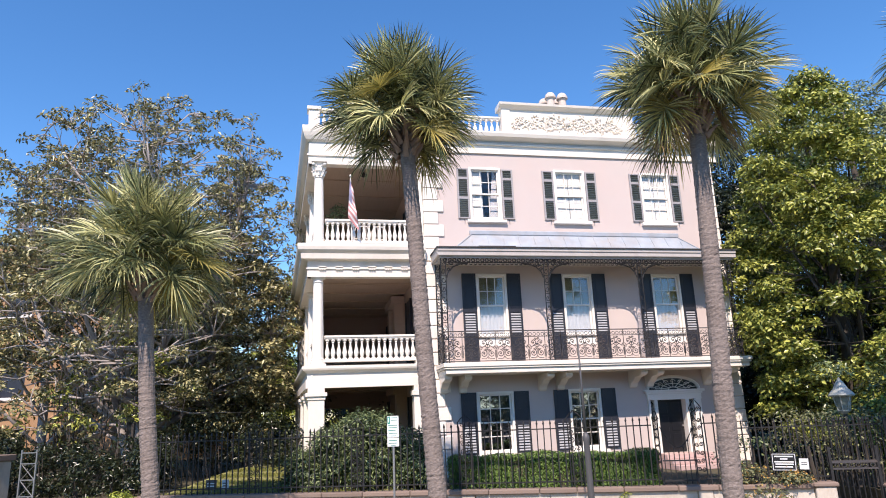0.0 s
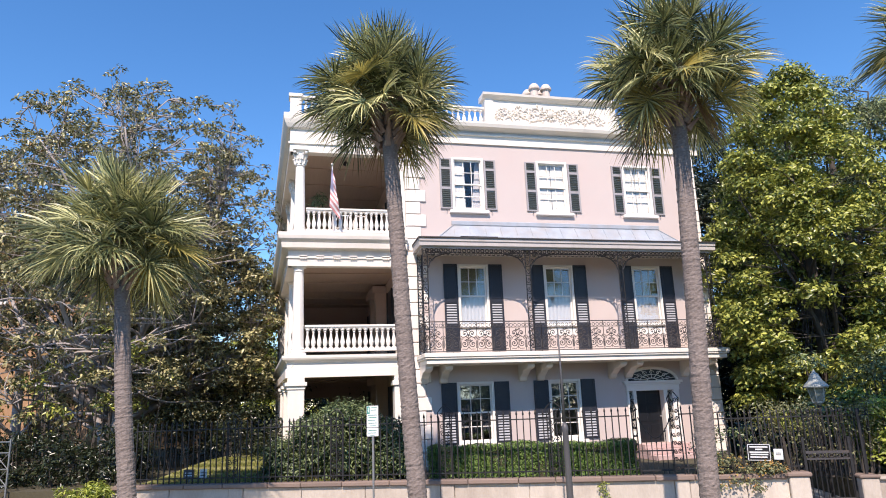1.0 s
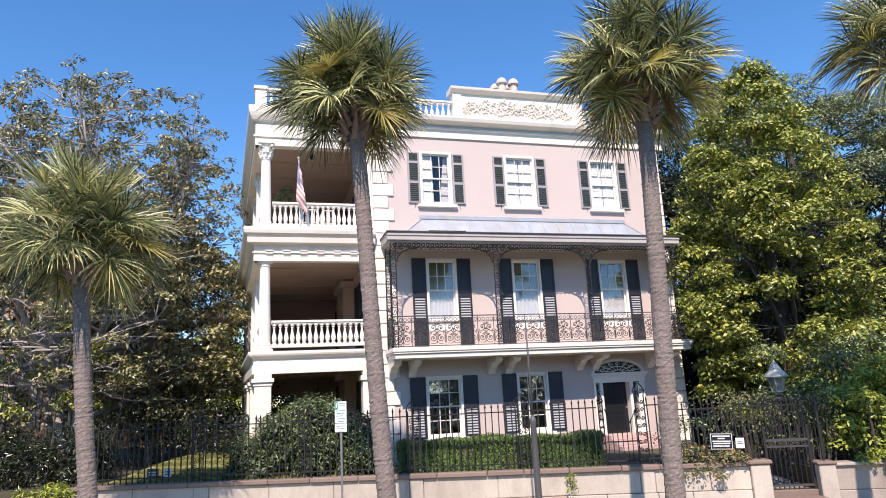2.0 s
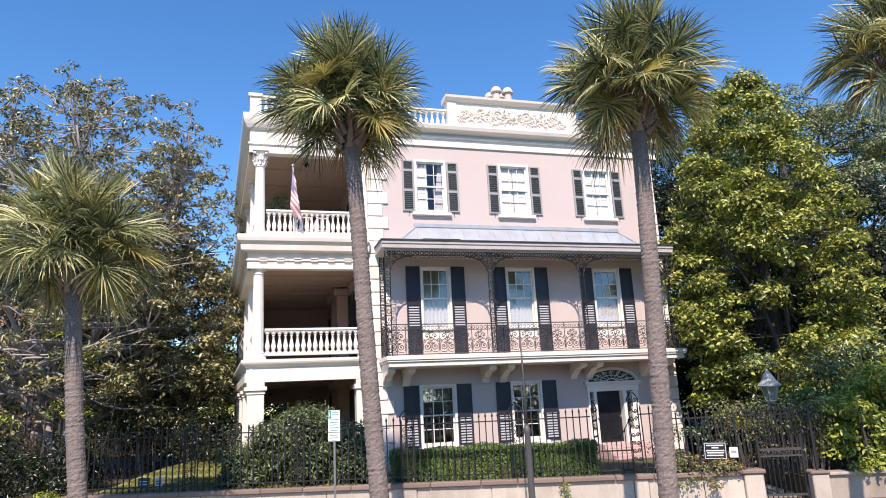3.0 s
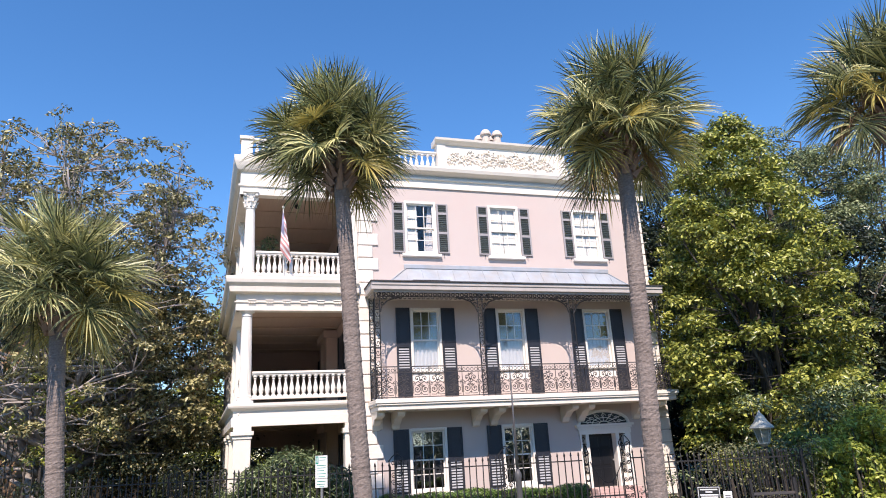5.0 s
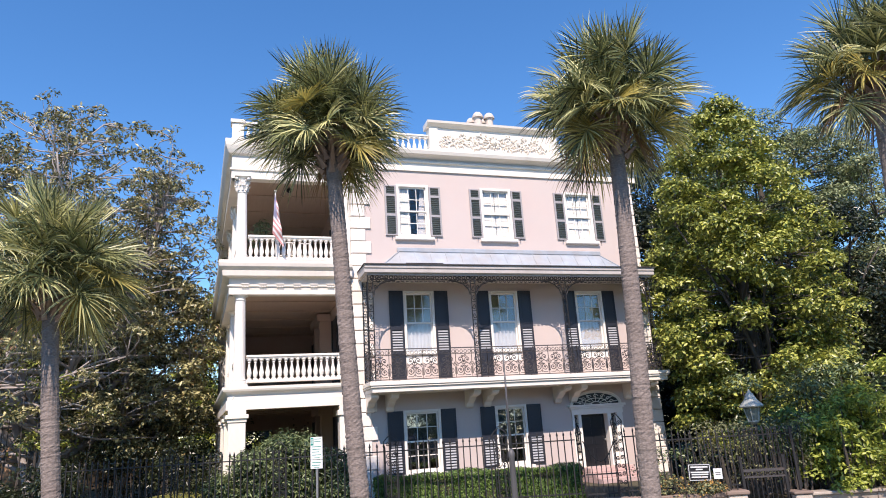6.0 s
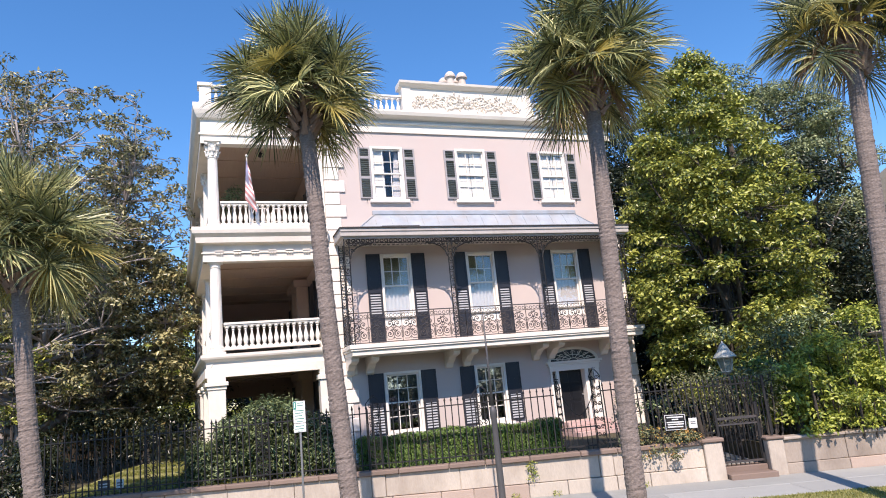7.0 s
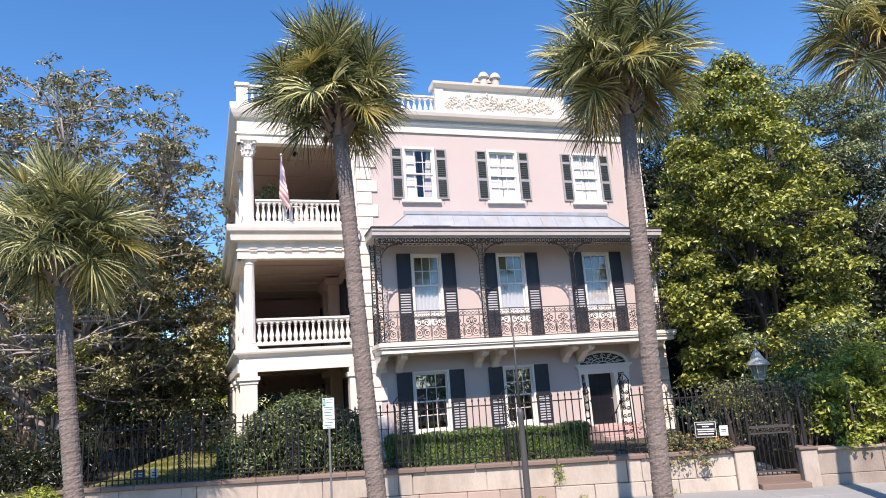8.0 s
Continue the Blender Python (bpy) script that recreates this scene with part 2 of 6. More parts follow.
ORANGE = mat("orange_stucco", (0.36, 0.215, 0.115), 0.9, var=0.1, scale=0.7, fine=40, bump=0.3, stain=(0.3, 0.17, 0.08), stain_amount=0.5)
SHINGLE = mat("grey_roof_shingle", (0.20, 0.19, 0.16), 0.9, var=0.2, scale=2, fine=10, fvar=0.25, bump=0.5, rand=0.15)
BRICK = mat("dark_chimney_brick", (0.17, 0.12, 0.10), 0.9, var=0.2, fine=14, fvar=0.2)
PINKWALL = mat("rose_stucco", (0.45, 0.25, 0.20), 0.9, var=0.1)
VERDIGRIS = mat("lantern_metal_paint", (0.36, 0.38, 0.34), 0.5, var=0.1, metal=0.2)
FLAGRED = mat("flag_red_cloth", (0.55, 0.24, 0.23), 0.85, var=0.1, bump=0)
FLAGWHITE = mat("flag_white_cloth", (0.72, 0.68, 0.68), 0.85, var=0.08, bump=0)
FLAGBLUE = mat("flag_blue_cloth", (0.26, 0.26, 0.38), 0.85, var=0.1, bump=0)

# ---- building helpers ----
STREET = pose(1.28, -21.1, 0, 0, 0, -22)
PAVE, COPE = 0.62, 1.56


def street(s, d, z=0.0, turn=0.0):
    """A pose in the street's own directions: s along it, d away from the harbour side."""
    return STREET @ pose(s, d, z, 0, 0, turn)


def box(bm, x0, x1, y0, y1, z0, z1):
    v = [bm.verts.new((x, y, z)) for z in (z0, z1) for y in (y0, y1) for x in (x0, x1)]
    for f in ((0, 2, 3, 1), (4, 5, 7, 6), (0, 1, 5, 4), (2, 6, 7, 3), (0, 4, 6, 2), (1, 3, 7, 5)):
        bm.faces.new([v[i] for i in f])
    return bm


def bx(*a):
    return box(bmesh.new(), *a)


def prism(bm, outline, lo, hi, axis="x"):
    """Extrudes a closed outline (a, b) from lo to hi along an axis; a, b are the other two axes in order."""
    def at(a, b, c):
        return {"x": (c, a, b), "y": (a, c, b), "z": (a, b, c)}[axis]
    p = [bm.verts.new(at(a, b, lo)) for a, b in outline]
    q = [bm.verts.new(at(a, b, hi)) for a, b in outline]
    n = len(outline)
    bm.faces.new(p[::-1])
    bm.faces.new(q)
    for i in range(n):
        bm.faces.new((p[i], p[(i + 1) % n], q[(i + 1) % n], q[i]))
    return bm


def lathe(bm, profile, cx=0.0, cy=0.0, n=12, flute=0.0):
    rings = []
    for r, z in profile:
        ring = []
        for k in range(n):
            a = 2 * math.pi * k / n
            rr = r * (1 - flute * (k % 2))
            ring.append(bm.verts.new((cx + rr * math.cos(a), cy + rr * math.sin(a), z)))
        rings.append(ring)
    for a, b in zip(rings, rings[1:]):
        for k in range(n):
            bm.faces.new((a[k], a[(k + 1) % n], b[(k + 1) % n], b[k]))
    bm.faces.new(rings[0][::-1])
    bm.faces.new(rings[-1])
    return bm


def tube(bm, pts, r, n=5):
    """A round bar along points; r may be one radius or one for each point."""
    pts = [Vector(p) for p in pts]
    rs = [r] * len(pts) if isinstance(r, (int, float)) else r
    rings = []
    up = Vector((0.31, 0.17, 0.93))
    for i, p in enumerate(pts):
        t = (pts[min(i + 1, len(pts) - 1)] - pts[max(i - 1, 0)])
        t = t.normalized() if t.length > 1e-9 else Vector((0, 0, 1))
        u = t.cross(up)
        u = u.normalized() if u.length > 1e-3 else t.cross(Vector((1, 0, 0))).normalized()
        w = t.cross(u)
        rings.append([bm.verts.new(p + rs[i] * (math.cos(2 * math.pi * k / n) * u + math.sin(2 * math.pi * k / n) * w)) for k in range(n)])
    for a, b in zip(rings, rings[1:]):
        for k in range(n):
            bm.faces.new((a[k], a[(k + 1) % n], b[(k + 1) % n], b[k]))
    bm.faces.new(rings[0][::-1])
    bm.faces.new(rings[-1])
    return bm


def ball(bm, c, r, n=6, squash=1.0):
    prof = [(max(r * math.sin(math.pi * k / n), r * 0.02), c[2] - r * squash * math.cos(math.pi * k / n)) for k in range(n + 1)]
    return lathe(bm, prof, c[0], c[1], n + 2)


def spiral(cx, cz, r0, turns, start=0.0, hand=1, y=0.0, n=14, squash=1.0):
    out = []
    for i in range(n + 1):
        f = i / n
        a = start + hand * turns * 2 * math.pi * f
        r = r0 * (1 - 0.85 * f)
        out.append((cx + r * math.cos(a), y, cz + squash * r * math.sin(a)))
    return out


def mesh_of(bm, name, material, smooth=False, bevel=0.0):
    if bevel:
        bmesh.ops.bevel(bm, geom=bm.edges[:], offset=bevel, segments=1, affect="EDGES", clamp_overlap=True)
    bmesh.ops.recalc_face_normals(bm, faces=bm.faces[:])
    me = bpy.data.meshes.new(name)
    bm.to_mesh(me)
    bm.free()
    for m in material if isinstance(material, (list, tuple)) else (material,):
        me.materials.append(m)
    if smooth:
        for p in me.polygons:
            p.use_smooth = True
    return me


def part(name, bm, material, parent, label="", smooth=False, bevel=0.0, at=None):
    """Links a bmesh, or a mesh to be shared, as one mesh object under a thing or a part."""
    me = bm if isinstance(bm, bpy.types.Mesh) else mesh_of(bm, name, material, smooth, bevel)
    ob = new(name, me)
    ob.parent = parent
    if at is not None:
        ob.matrix_basis = at
    if label:
        tagged(ob, label)
    return ob


def thing(name, label, category, m=None, group="", kind=""):
    ob = new(name)
    if m is not None:
        ob.matrix_basis = m
    return tagged(ob, label, category, group, kind)


def solid(name, bm, material, label, category, m=None, group="", kind="", smooth=False, bevel=0.0):
    ob = new(name, mesh_of(bm, name, material, smooth, bevel))
    if m is not None:
        ob.matrix_basis = m
    return tagged(ob, label, category, group, kind)


def np_mesh(name, verts, faces, material):
    me = bpy.data.meshes.new(name)
    v = np.asarray(verts, dtype=np.float32).reshape(-1, 3)
    f = np.asarray(faces, dtype=np.int32)
    k = f.shape[1]
    me.vertices.add(len(v))
    me.vertices.foreach_set("co", v.ravel())
    me.loops.add(f.size)
    me.loops.foreach_set("vertex_index", f.ravel())
    me.polygons.add(len(f))
    me.polygons.foreach_set("loop_start", np.arange(0, f.size, k, dtype=np.int32))
    me.polygons.foreach_set("loop_total", np.full(len(f), k, dtype=np.int32))
    me.update(calc_edges=True)
    me.validate()
    me.materials.append(material)
    return me


def leaves_mesh(name, centres, outward, size, material, rng, slim=0.42, droop=0.25, spread=0.9, upright=False):
    """Many single leaves: each a pointed blade of two faces folded along its rib. They face outward and up; upright ones stand like grass."""
    n = len(centres)
    c = np.asarray(centres, float)
    out = np.asarray(outward, float)
    if upright:
        d = out + rng.normal(0, spread, (n, 3)) * 0.6
        d /= np.linalg.norm(d, axis=1, keepdims=True) + 1e-9
        side = np.cross(d, rng.normal(0, 1, (n, 3)))
    else:
        face = out * 0.7 + np.array([0, 0, 0.55]) + rng.normal(0, spread, (n, 3)) * 0.5
        face /= np.linalg.norm(face, axis=1, keepdims=True) + 1e-9
        d = rng.normal(0, 1, (n, 3)) + out * 0.5
        d -= face * (d * face).sum(1, keepdims=True)
        d /= np.linalg.norm(d, axis=1, keepdims=True) + 1e-9
        side = np.cross(d, face)
    side /= np.linalg.norm(side, axis=1, keepdims=True) + 1e-9
    nor = np.cross(side, d)
    L = size * rng.uniform(0.65, 1.25, (n, 1))
    W = L * slim
    a = c
    tip = c + d * L - nor * L * droop * rng.uniform(0, 1, (n, 1))
    midp = c + d * L * 0.5
    lft = midp + side * W * 0.5 + nor * W * 0.18
    rgt = midp - side * W * 0.5 + nor * W * 0.18
    v = np.stack([a, lft, tip, rgt], 1).reshape(-1, 3)
    i = np.arange(n)[:, None] * 4
    f = np.concatenate([i + np.array([0, 2, 1]), i + np.array([0, 3, 2])], 0)
    return np_mesh(name, v, f, material)


def clump_points(clumps, per, rng, flat=0.6, shell=0.55):
    """Leaf seats in and on loose rounded clumps: (x, y, z, radius)."""
    cs, ds = [], []
    for x, y, z, r in clumps:
        k = max(6, int(per * (r ** 2)))
        u = rng.normal(0, 1, (k, 3))
        u /= np.linalg.norm(u, axis=1, keepdims=True)
        u[:, 2] = np.where(u[:, 2] < -0.35, -u[:, 2] * 0.6, u[:, 2])
        rad = r * (shell + (1 - shell) * rng.uniform(0, 1, (k, 1)) ** 0.5) * rng.uniform(0.75, 1.12, (k, 1))
        p = u * rad * np.array([1, 1, flat])
        cs.append(p + np.array([x, y, z]))
        ds.append(u)
    return np.concatenate(cs), np.concatenate(ds)

# ---- ground, road, pavement ----
solid("ground", bx(-900, 900, -900, 900, -0.5, 0.42), ASPHALT, "dark grey asphalt street reaching away past the houses", "road", STREET, kind="structure")
pav = solid("pavement", bx(-45, 45, 14.75, 17.25, 0.3, PAVE - 0.03), SOIL, "smooth grey paving of large worn slabs along the garden wall", "pavement", STREET, kind="structure")
verge = solid("verge", bx(-45, 45, 12.0, 14.75, 0.3, PAVE - 0.02), TURF, "strip of worn turf between kerb and pavement", "verge", STREET, kind="structure")
garden = solid("garden_ground", bx(-60, 5.6, 17.45, 90, 0.3, 1.44), SOIL, "raised garden ground behind the street wall", "garden", STREET, kind="structure")
solid("side_garden_ground", bx(6.76, 60, 17.45, 90, 0.3, 1.34), SOIL, "raised soil of the shaded side garden", "garden", STREET, kind="structure")
solid("side_path", bx(5.6, 6.76, 17.45, 60, 0.3, 0.86), SLATE, "narrow stone path behind the side gate", "path", STREET, kind="structure")

# ---- the house: plan in metres, facade at y = 0 ----
FLOOR1, FLOOR2, FLOOR3 = 1.62, 5.03, 8.92
X0, X1 = 5.0, 16.0
PX0 = 1.15
DEPTH = 13.0
house = thing("house", "three-storey pink stucco mansion with white columned porches", "house")


def wall_with_holes(bm, x0, x1, z0, z1, y0, y1, holes):
    xs = sorted({x0, x1, *[h[0] for h in holes], *[h[1] for h in holes]})
    zs = sorted({z0, z1, *[h[2] for h in holes], *[h[3] for h in holes]})
    def filled(i, j):
        if not (0 <= i < len(xs) - 1 and 0 <= j < len(zs) - 1):
            return False
        cx, cz = (xs[i] + xs[i + 1]) / 2, (zs[j] + zs[j + 1]) / 2
        return not any(h[0] < cx < h[1] and h[2] < cz < h[3] for h in holes)
    vs = {}
    def v(x, y, z):
        k = (round(x, 4), round(y, 4), round(z, 4))
        if k not in vs:
            vs[k] = bm.verts.new(k)
        return vs[k]
    for i in range(len(xs) - 1):
        for j in range(len(zs) - 1):
            if not filled(i, j):
                continue
            a, b, c, d = xs[i], xs[i + 1], zs[j], zs[j + 1]
            bm.faces.new((v(a, y0, c), v(b, y0, c), v(b, y0, d), v(a, y0, d)))
            bm.faces.new((v(a, y1, c), v(a, y1, d), v(b, y1, d), v(b, y1, c)))
            for di, dj, p in ((-1, 0, ((a, c), (a, d))), (1, 0, ((b, d), (b, c))), (0, -1, ((b, c), (a, c))), (0, 1, ((a, d), (b, d)))):
                if not filled(i + di, j + dj):
                    (px, pz), (qx, qz) = p
                    bm.faces.new((v(px, y0, pz), v(qx, y0, qz), v(qx, y1, qz), v(px, y1, pz)))
    return bm


WIN3 = [(6.61, 7.76), (9.72, 10.90), (13.07, 14.21)]
WIN2 = [(6.67, 7.74), (9.72, 10.81), (13.05, 14.17)]
WIN1 = [(6.50, 7.74), (9.62, 10.76)]
Z3, Z2, Z1 = (9.86, 11.78), (5.55, 7.97), (2.14, 4.08)
DOOR = (12.42, 14.38, 1.9, 3.87)
holes = [(a, b, *Z3) for a, b in WIN3] + [(a, b, *Z2) for a, b in WIN2] + [(a, b, *Z1) for a, b in WIN1] + [DOOR]
part("front_wall", wall_with_holes(bmesh.new(), X0, X1, 0.9, 12.33, 0, 0.38, holes), PINK, house, "smooth pale pink stucco street wall")
part("side_wall", bx(X1 - 0.38, X1, 0.38, DEPTH, 0.9, 12.33), PINK, house)
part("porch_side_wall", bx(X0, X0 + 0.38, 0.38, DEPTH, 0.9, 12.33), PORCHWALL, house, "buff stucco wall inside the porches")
part("back_wall", bx(X0 + 0.38, X1 - 0.38, DEPTH - 0.38, DEPTH, 0.9, 12.33), PINK, house)
for z in (FLOOR1, FLOOR2, FLOOR3, 12.2):
    part("inner_floor", bx(X0 + 0.38, X1 - 0.38, 0.38, DEPTH - 0.38, z - 0.3, z - 0.02), ROOM, house)
part("room_partition", bx(X0 + 0.38, X1 - 0.38, 3.6, 3.7, FLOOR1, 12.0), ROOM, house)
for xx in (8.7, 12.0):
    part("room_partition", bx(xx, xx + 0.12, 0.38, 3.6, FLOOR1, 12.0), ROOM, house)
part("flat_roof", bx(PX0 + 0.1, X1 - 0.1, 0.1, DEPTH - 0.1, 12.75, 12.92), METALROOF, house)

# corner blocks
def quoins(x_out, hand):
    z, k = 1.5, 0
    while z < 12.1:
        h = 0.43
        w = 0.69 if k % 2 == 0 else 0.50
        a, b = (x_out, x_out + w) if hand > 0 else (x_out - w, x_out)
        yield a, b, z + 0.012, min(z + h - 0.012, 12.3)
        z += h
        k += 1


QM = {}
for x_out, hand in ((X0 - 0.03, 1), (X1 + 0.03, -1)):
    for a, b, z0, z1 in quoins(x_out, hand):
        key = (round(b - a, 2), round(z1 - z0, 2))
        if key not in QM:
            QM[key] = mesh_of(bx(-(b - a) / 2, (b - a) / 2, -0.055, 0.0, -(z1 - z0) / 2, (z1 - z0) / 2), "quoin", QUOIN, bevel=0.018)
        part("quoin", QM[key], None, house, at=pose((a + b) / 2, -0.0, (z0 + z1) / 2))
        # return face on the side of the block
        k2 = ("side", key[1])
        if k2 not in QM:
            QM[k2] = mesh_of(bx(-0.03, 0.0, -0.055, 0.55, -(z1 - z0) / 2, (z1 - z0) / 2), "quoin", QUOIN, bevel=0.01)
        part("quoin", QM[k2], None, house, at=pose(X0 if hand > 0 else X1 + 0.03, 0, (z0 + z1) / 2))

# cornice, parapet and the raised centre with its relief
CORN = [(0.0, 12.30), (-0.06, 12.30), (-0.06, 12.36), (-0.03, 12.38), (-0.03, 12.60), (-0.10, 12.62), (-0.10, 12.67), (-0.06, 12.68), (-0.06, 12.76), (-0.16, 12.80), (-0.32, 12.86), (-0.36, 12.97), (-0.36, 13.03), (0.0, 13.06)]
part("cornice", prism(bmesh.new(), CORN, X0 - 0.02, X1 + 0.3, "x"), WHITE, house, "white moulded cornice with a grey gutter line")
part("gutter_band", bx(X0, X1 + 0.2, -0.075, -0.02, 12.685, 12.755), EAVE, house)
side_prof = [(x + X1, z) for x, z in [(-a, b) for a, b in CORN]]
part("cornice_return", prism(bmesh.new(), side_prof, -0.02, DEPTH, "y"), WHITE, house)


def pedestal(x0, x1, y0, y1, z0, z1):
    bm = bx(x0, x1, y0, y1, z0, z1 - 0.12)
    box(bm, x0 - 0.03, x1 + 0.03, y0 - 0.03, y1 + 0.03, z0 - 0.002, z0 + 0.12)
    box(bm, x0 - 0.05, x1 + 0.05, y0 - 0.05, y1 + 0.05, z1 - 0.12, z1)
    return bm


PAR_TOP = 13.80
def baluster_mesh(h, r):
    prof = [(r * 0.95, 0), (r * 0.95, 0.06 * h), (r * 0.5, 0.08 * h), (r * 0.75, 0.16 * h), (r * 1.0, 0.30 * h), (r * 0.85, 0.42 * h), (r * 0.42, 0.66 * h), (r * 0.36, 0.78 * h), (r * 0.6, 0.82 * h), (r * 0.4, 0.86 * h), (r * 0.9, 0.93 * h), (r * 0.9, h)]
    return mesh_of(lathe(bmesh.new(), prof, n=8), "baluster", TRIM, smooth=False)


def balustrade(parent, x0, x1, y, z0, height, n, bar=0.075):
    """Bottom rail, turned balusters and moulded top rail between two posts."""
    bm = bx(x0, x1, y - 0.08, y + 0.08, z0, z0 + 0.09)
    part("bottom_rail", bm, TRIM, parent, bevel=0.012)
    bm = bx(x0, x1, y - 0.10, y + 0.10, z0 + height - 0.07, z0 + height)
    box(bm, x0, x1, y - 0.07, y + 0.07, z0 + height - 0.115, z0 + height - 0.072)
    part("top_rail", bm, TRIM, parent, bevel=0.01)
    me = baluster_mesh(height - 0.09 - 0.11, bar)
    for k in range(n):
        part("baluster", me, None, parent, at=pose(x0 + (k + 0.5) * (x1 - x0) / n, y, z0 + 0.088, 0, 0, 22.5))


part("parapet_pedestal", pedestal(1.13, 1.50, -0.02, 0.35, 13.0, PAR_TOP), WHITE, house, bevel=0.008)
part("parapet_pedestal", pedestal(4.55, 4.95, -0.02, 0.35, 13.0, PAR_TOP), WHITE, house, bevel=0.008)
part("parapet_pedestal", pedestal(X1 - 0.4, X1, -0.02, 0.35, 13.0, PAR_TOP), WHITE, house, bevel=0.008)
balustrade(house, 1.55, 4.50, 0.14, 13.06, 0.72, 15)
balustrade(house, 5.0, 7.92, 0.14, 13.06, 0.72, 14)
balustrade(house, 13.08, X1 - 0.45, 0.14, 13.06, 0.72, 13)
bm = bx(7.96, 13.02, -0.02, 0.34, 13.05, 14.08)
box(bm, 7.94, 8.26, -0.06, 0.36, 13.05, 14.09)
box(bm, 12.72, 13.04, -0.06, 0.36, 13.05, 14.09)
part("parapet_panel", bm, WHITE, house, "white parapet panel carrying plaster relief", bevel=0.006)
PTOP = [(-0.06, 14.06), (-0.12, 14.12), (-0.20, 14.18), (-0.22, 14.26), (0.40, 14.26), (0.40, 14.06)]
part("parapet_coping", prism(bmesh.new(), PTOP, 7.84, 13.16, "x"), WHITE, house)
bm = bmesh.new()
rr = random.Random(5)
for side in (-1, 1):
    for k in range(9):
        f = k / 8
        cx = 10.42 + side * (0.34 + 1.62 * f)
        cz = 13.58 + 0.10 * math.sin(k * 2.1) - 0.05 * f
        r0 = 0.23 - 0.13 * f
        tube(bm, spiral(cx, cz, r0, 1.4, start=rr.uniform(0, 6), hand=side * (1 if k % 2 else -1), y=-0.045, n=16), [0.036 - 0.0014 * q for q in range(17)], 5)
        for q in range(16):
            a = rr.uniform(0, 6.28)
            e = rr.uniform(0.5, 1.35) * r0
            px, pz = cx + e * math.cos(a), cz + e * 0.85 * math.sin(a)
            b = a + rr.uniform(-0.8, 0.8)
            ln = rr.uniform(0.07, 0.15)
            tube(bm, [(px, -0.03, pz), (px + 0.5 * ln * math.cos(b), -0.06, pz + 0.5 * ln * math.sin(b)), (px + ln * math.cos(b), -0.035, pz + ln * math.sin(b))], [0.012, 0.034, 0.006], 5)
ball(bm, (10.42, -0.05, 13.60), 0.13, 7)
for q in range(12):
    a = 2 * math.pi * q / 12
    tube(bm, [(10.42 + 0.13 * math.cos(a), -0.04, 13.60 + 0.13 * math.sin(a)), (10.42 + 0.22 * math.cos(a), -0.07, 13.60 + 0.22 * math.sin(a)), (10.42 + 0.28 * math.cos(a), -0.035, 13.60 + 0.28 * math.sin(a))], [0.02, 0.045, 0.01], 5)
part("relief_ornament", bm, WHITE, house, "raised plaster scrolls and leaves")

# chimney with two round pots
bm = bx(11.2, 12.35, 3.6, 4.9, 12.9, 16.05)
box(bm, 11.12, 12.43, 3.52, 4.98, 15.8, 16.05)
part("chimney", bm, WHITE, house, bevel=0.02)
for cx, cy in ((11.50, 4.0), (12.04, 4.0), (11.42, 4.6), (11.92, 4.6)):
    prof = [(0.20, 16.05), (0.19, 16.10), (0.165, 16.62), (0.18, 16.66), (0.25, 16.69), (0.245, 16.78), (0.18, 16.90), (0.13, 16.95), (0.02, 16.98)]
    part("chimney_pot", lathe(bmesh.new(), prof, cx, cy, 14), POT, house, smooth=False)

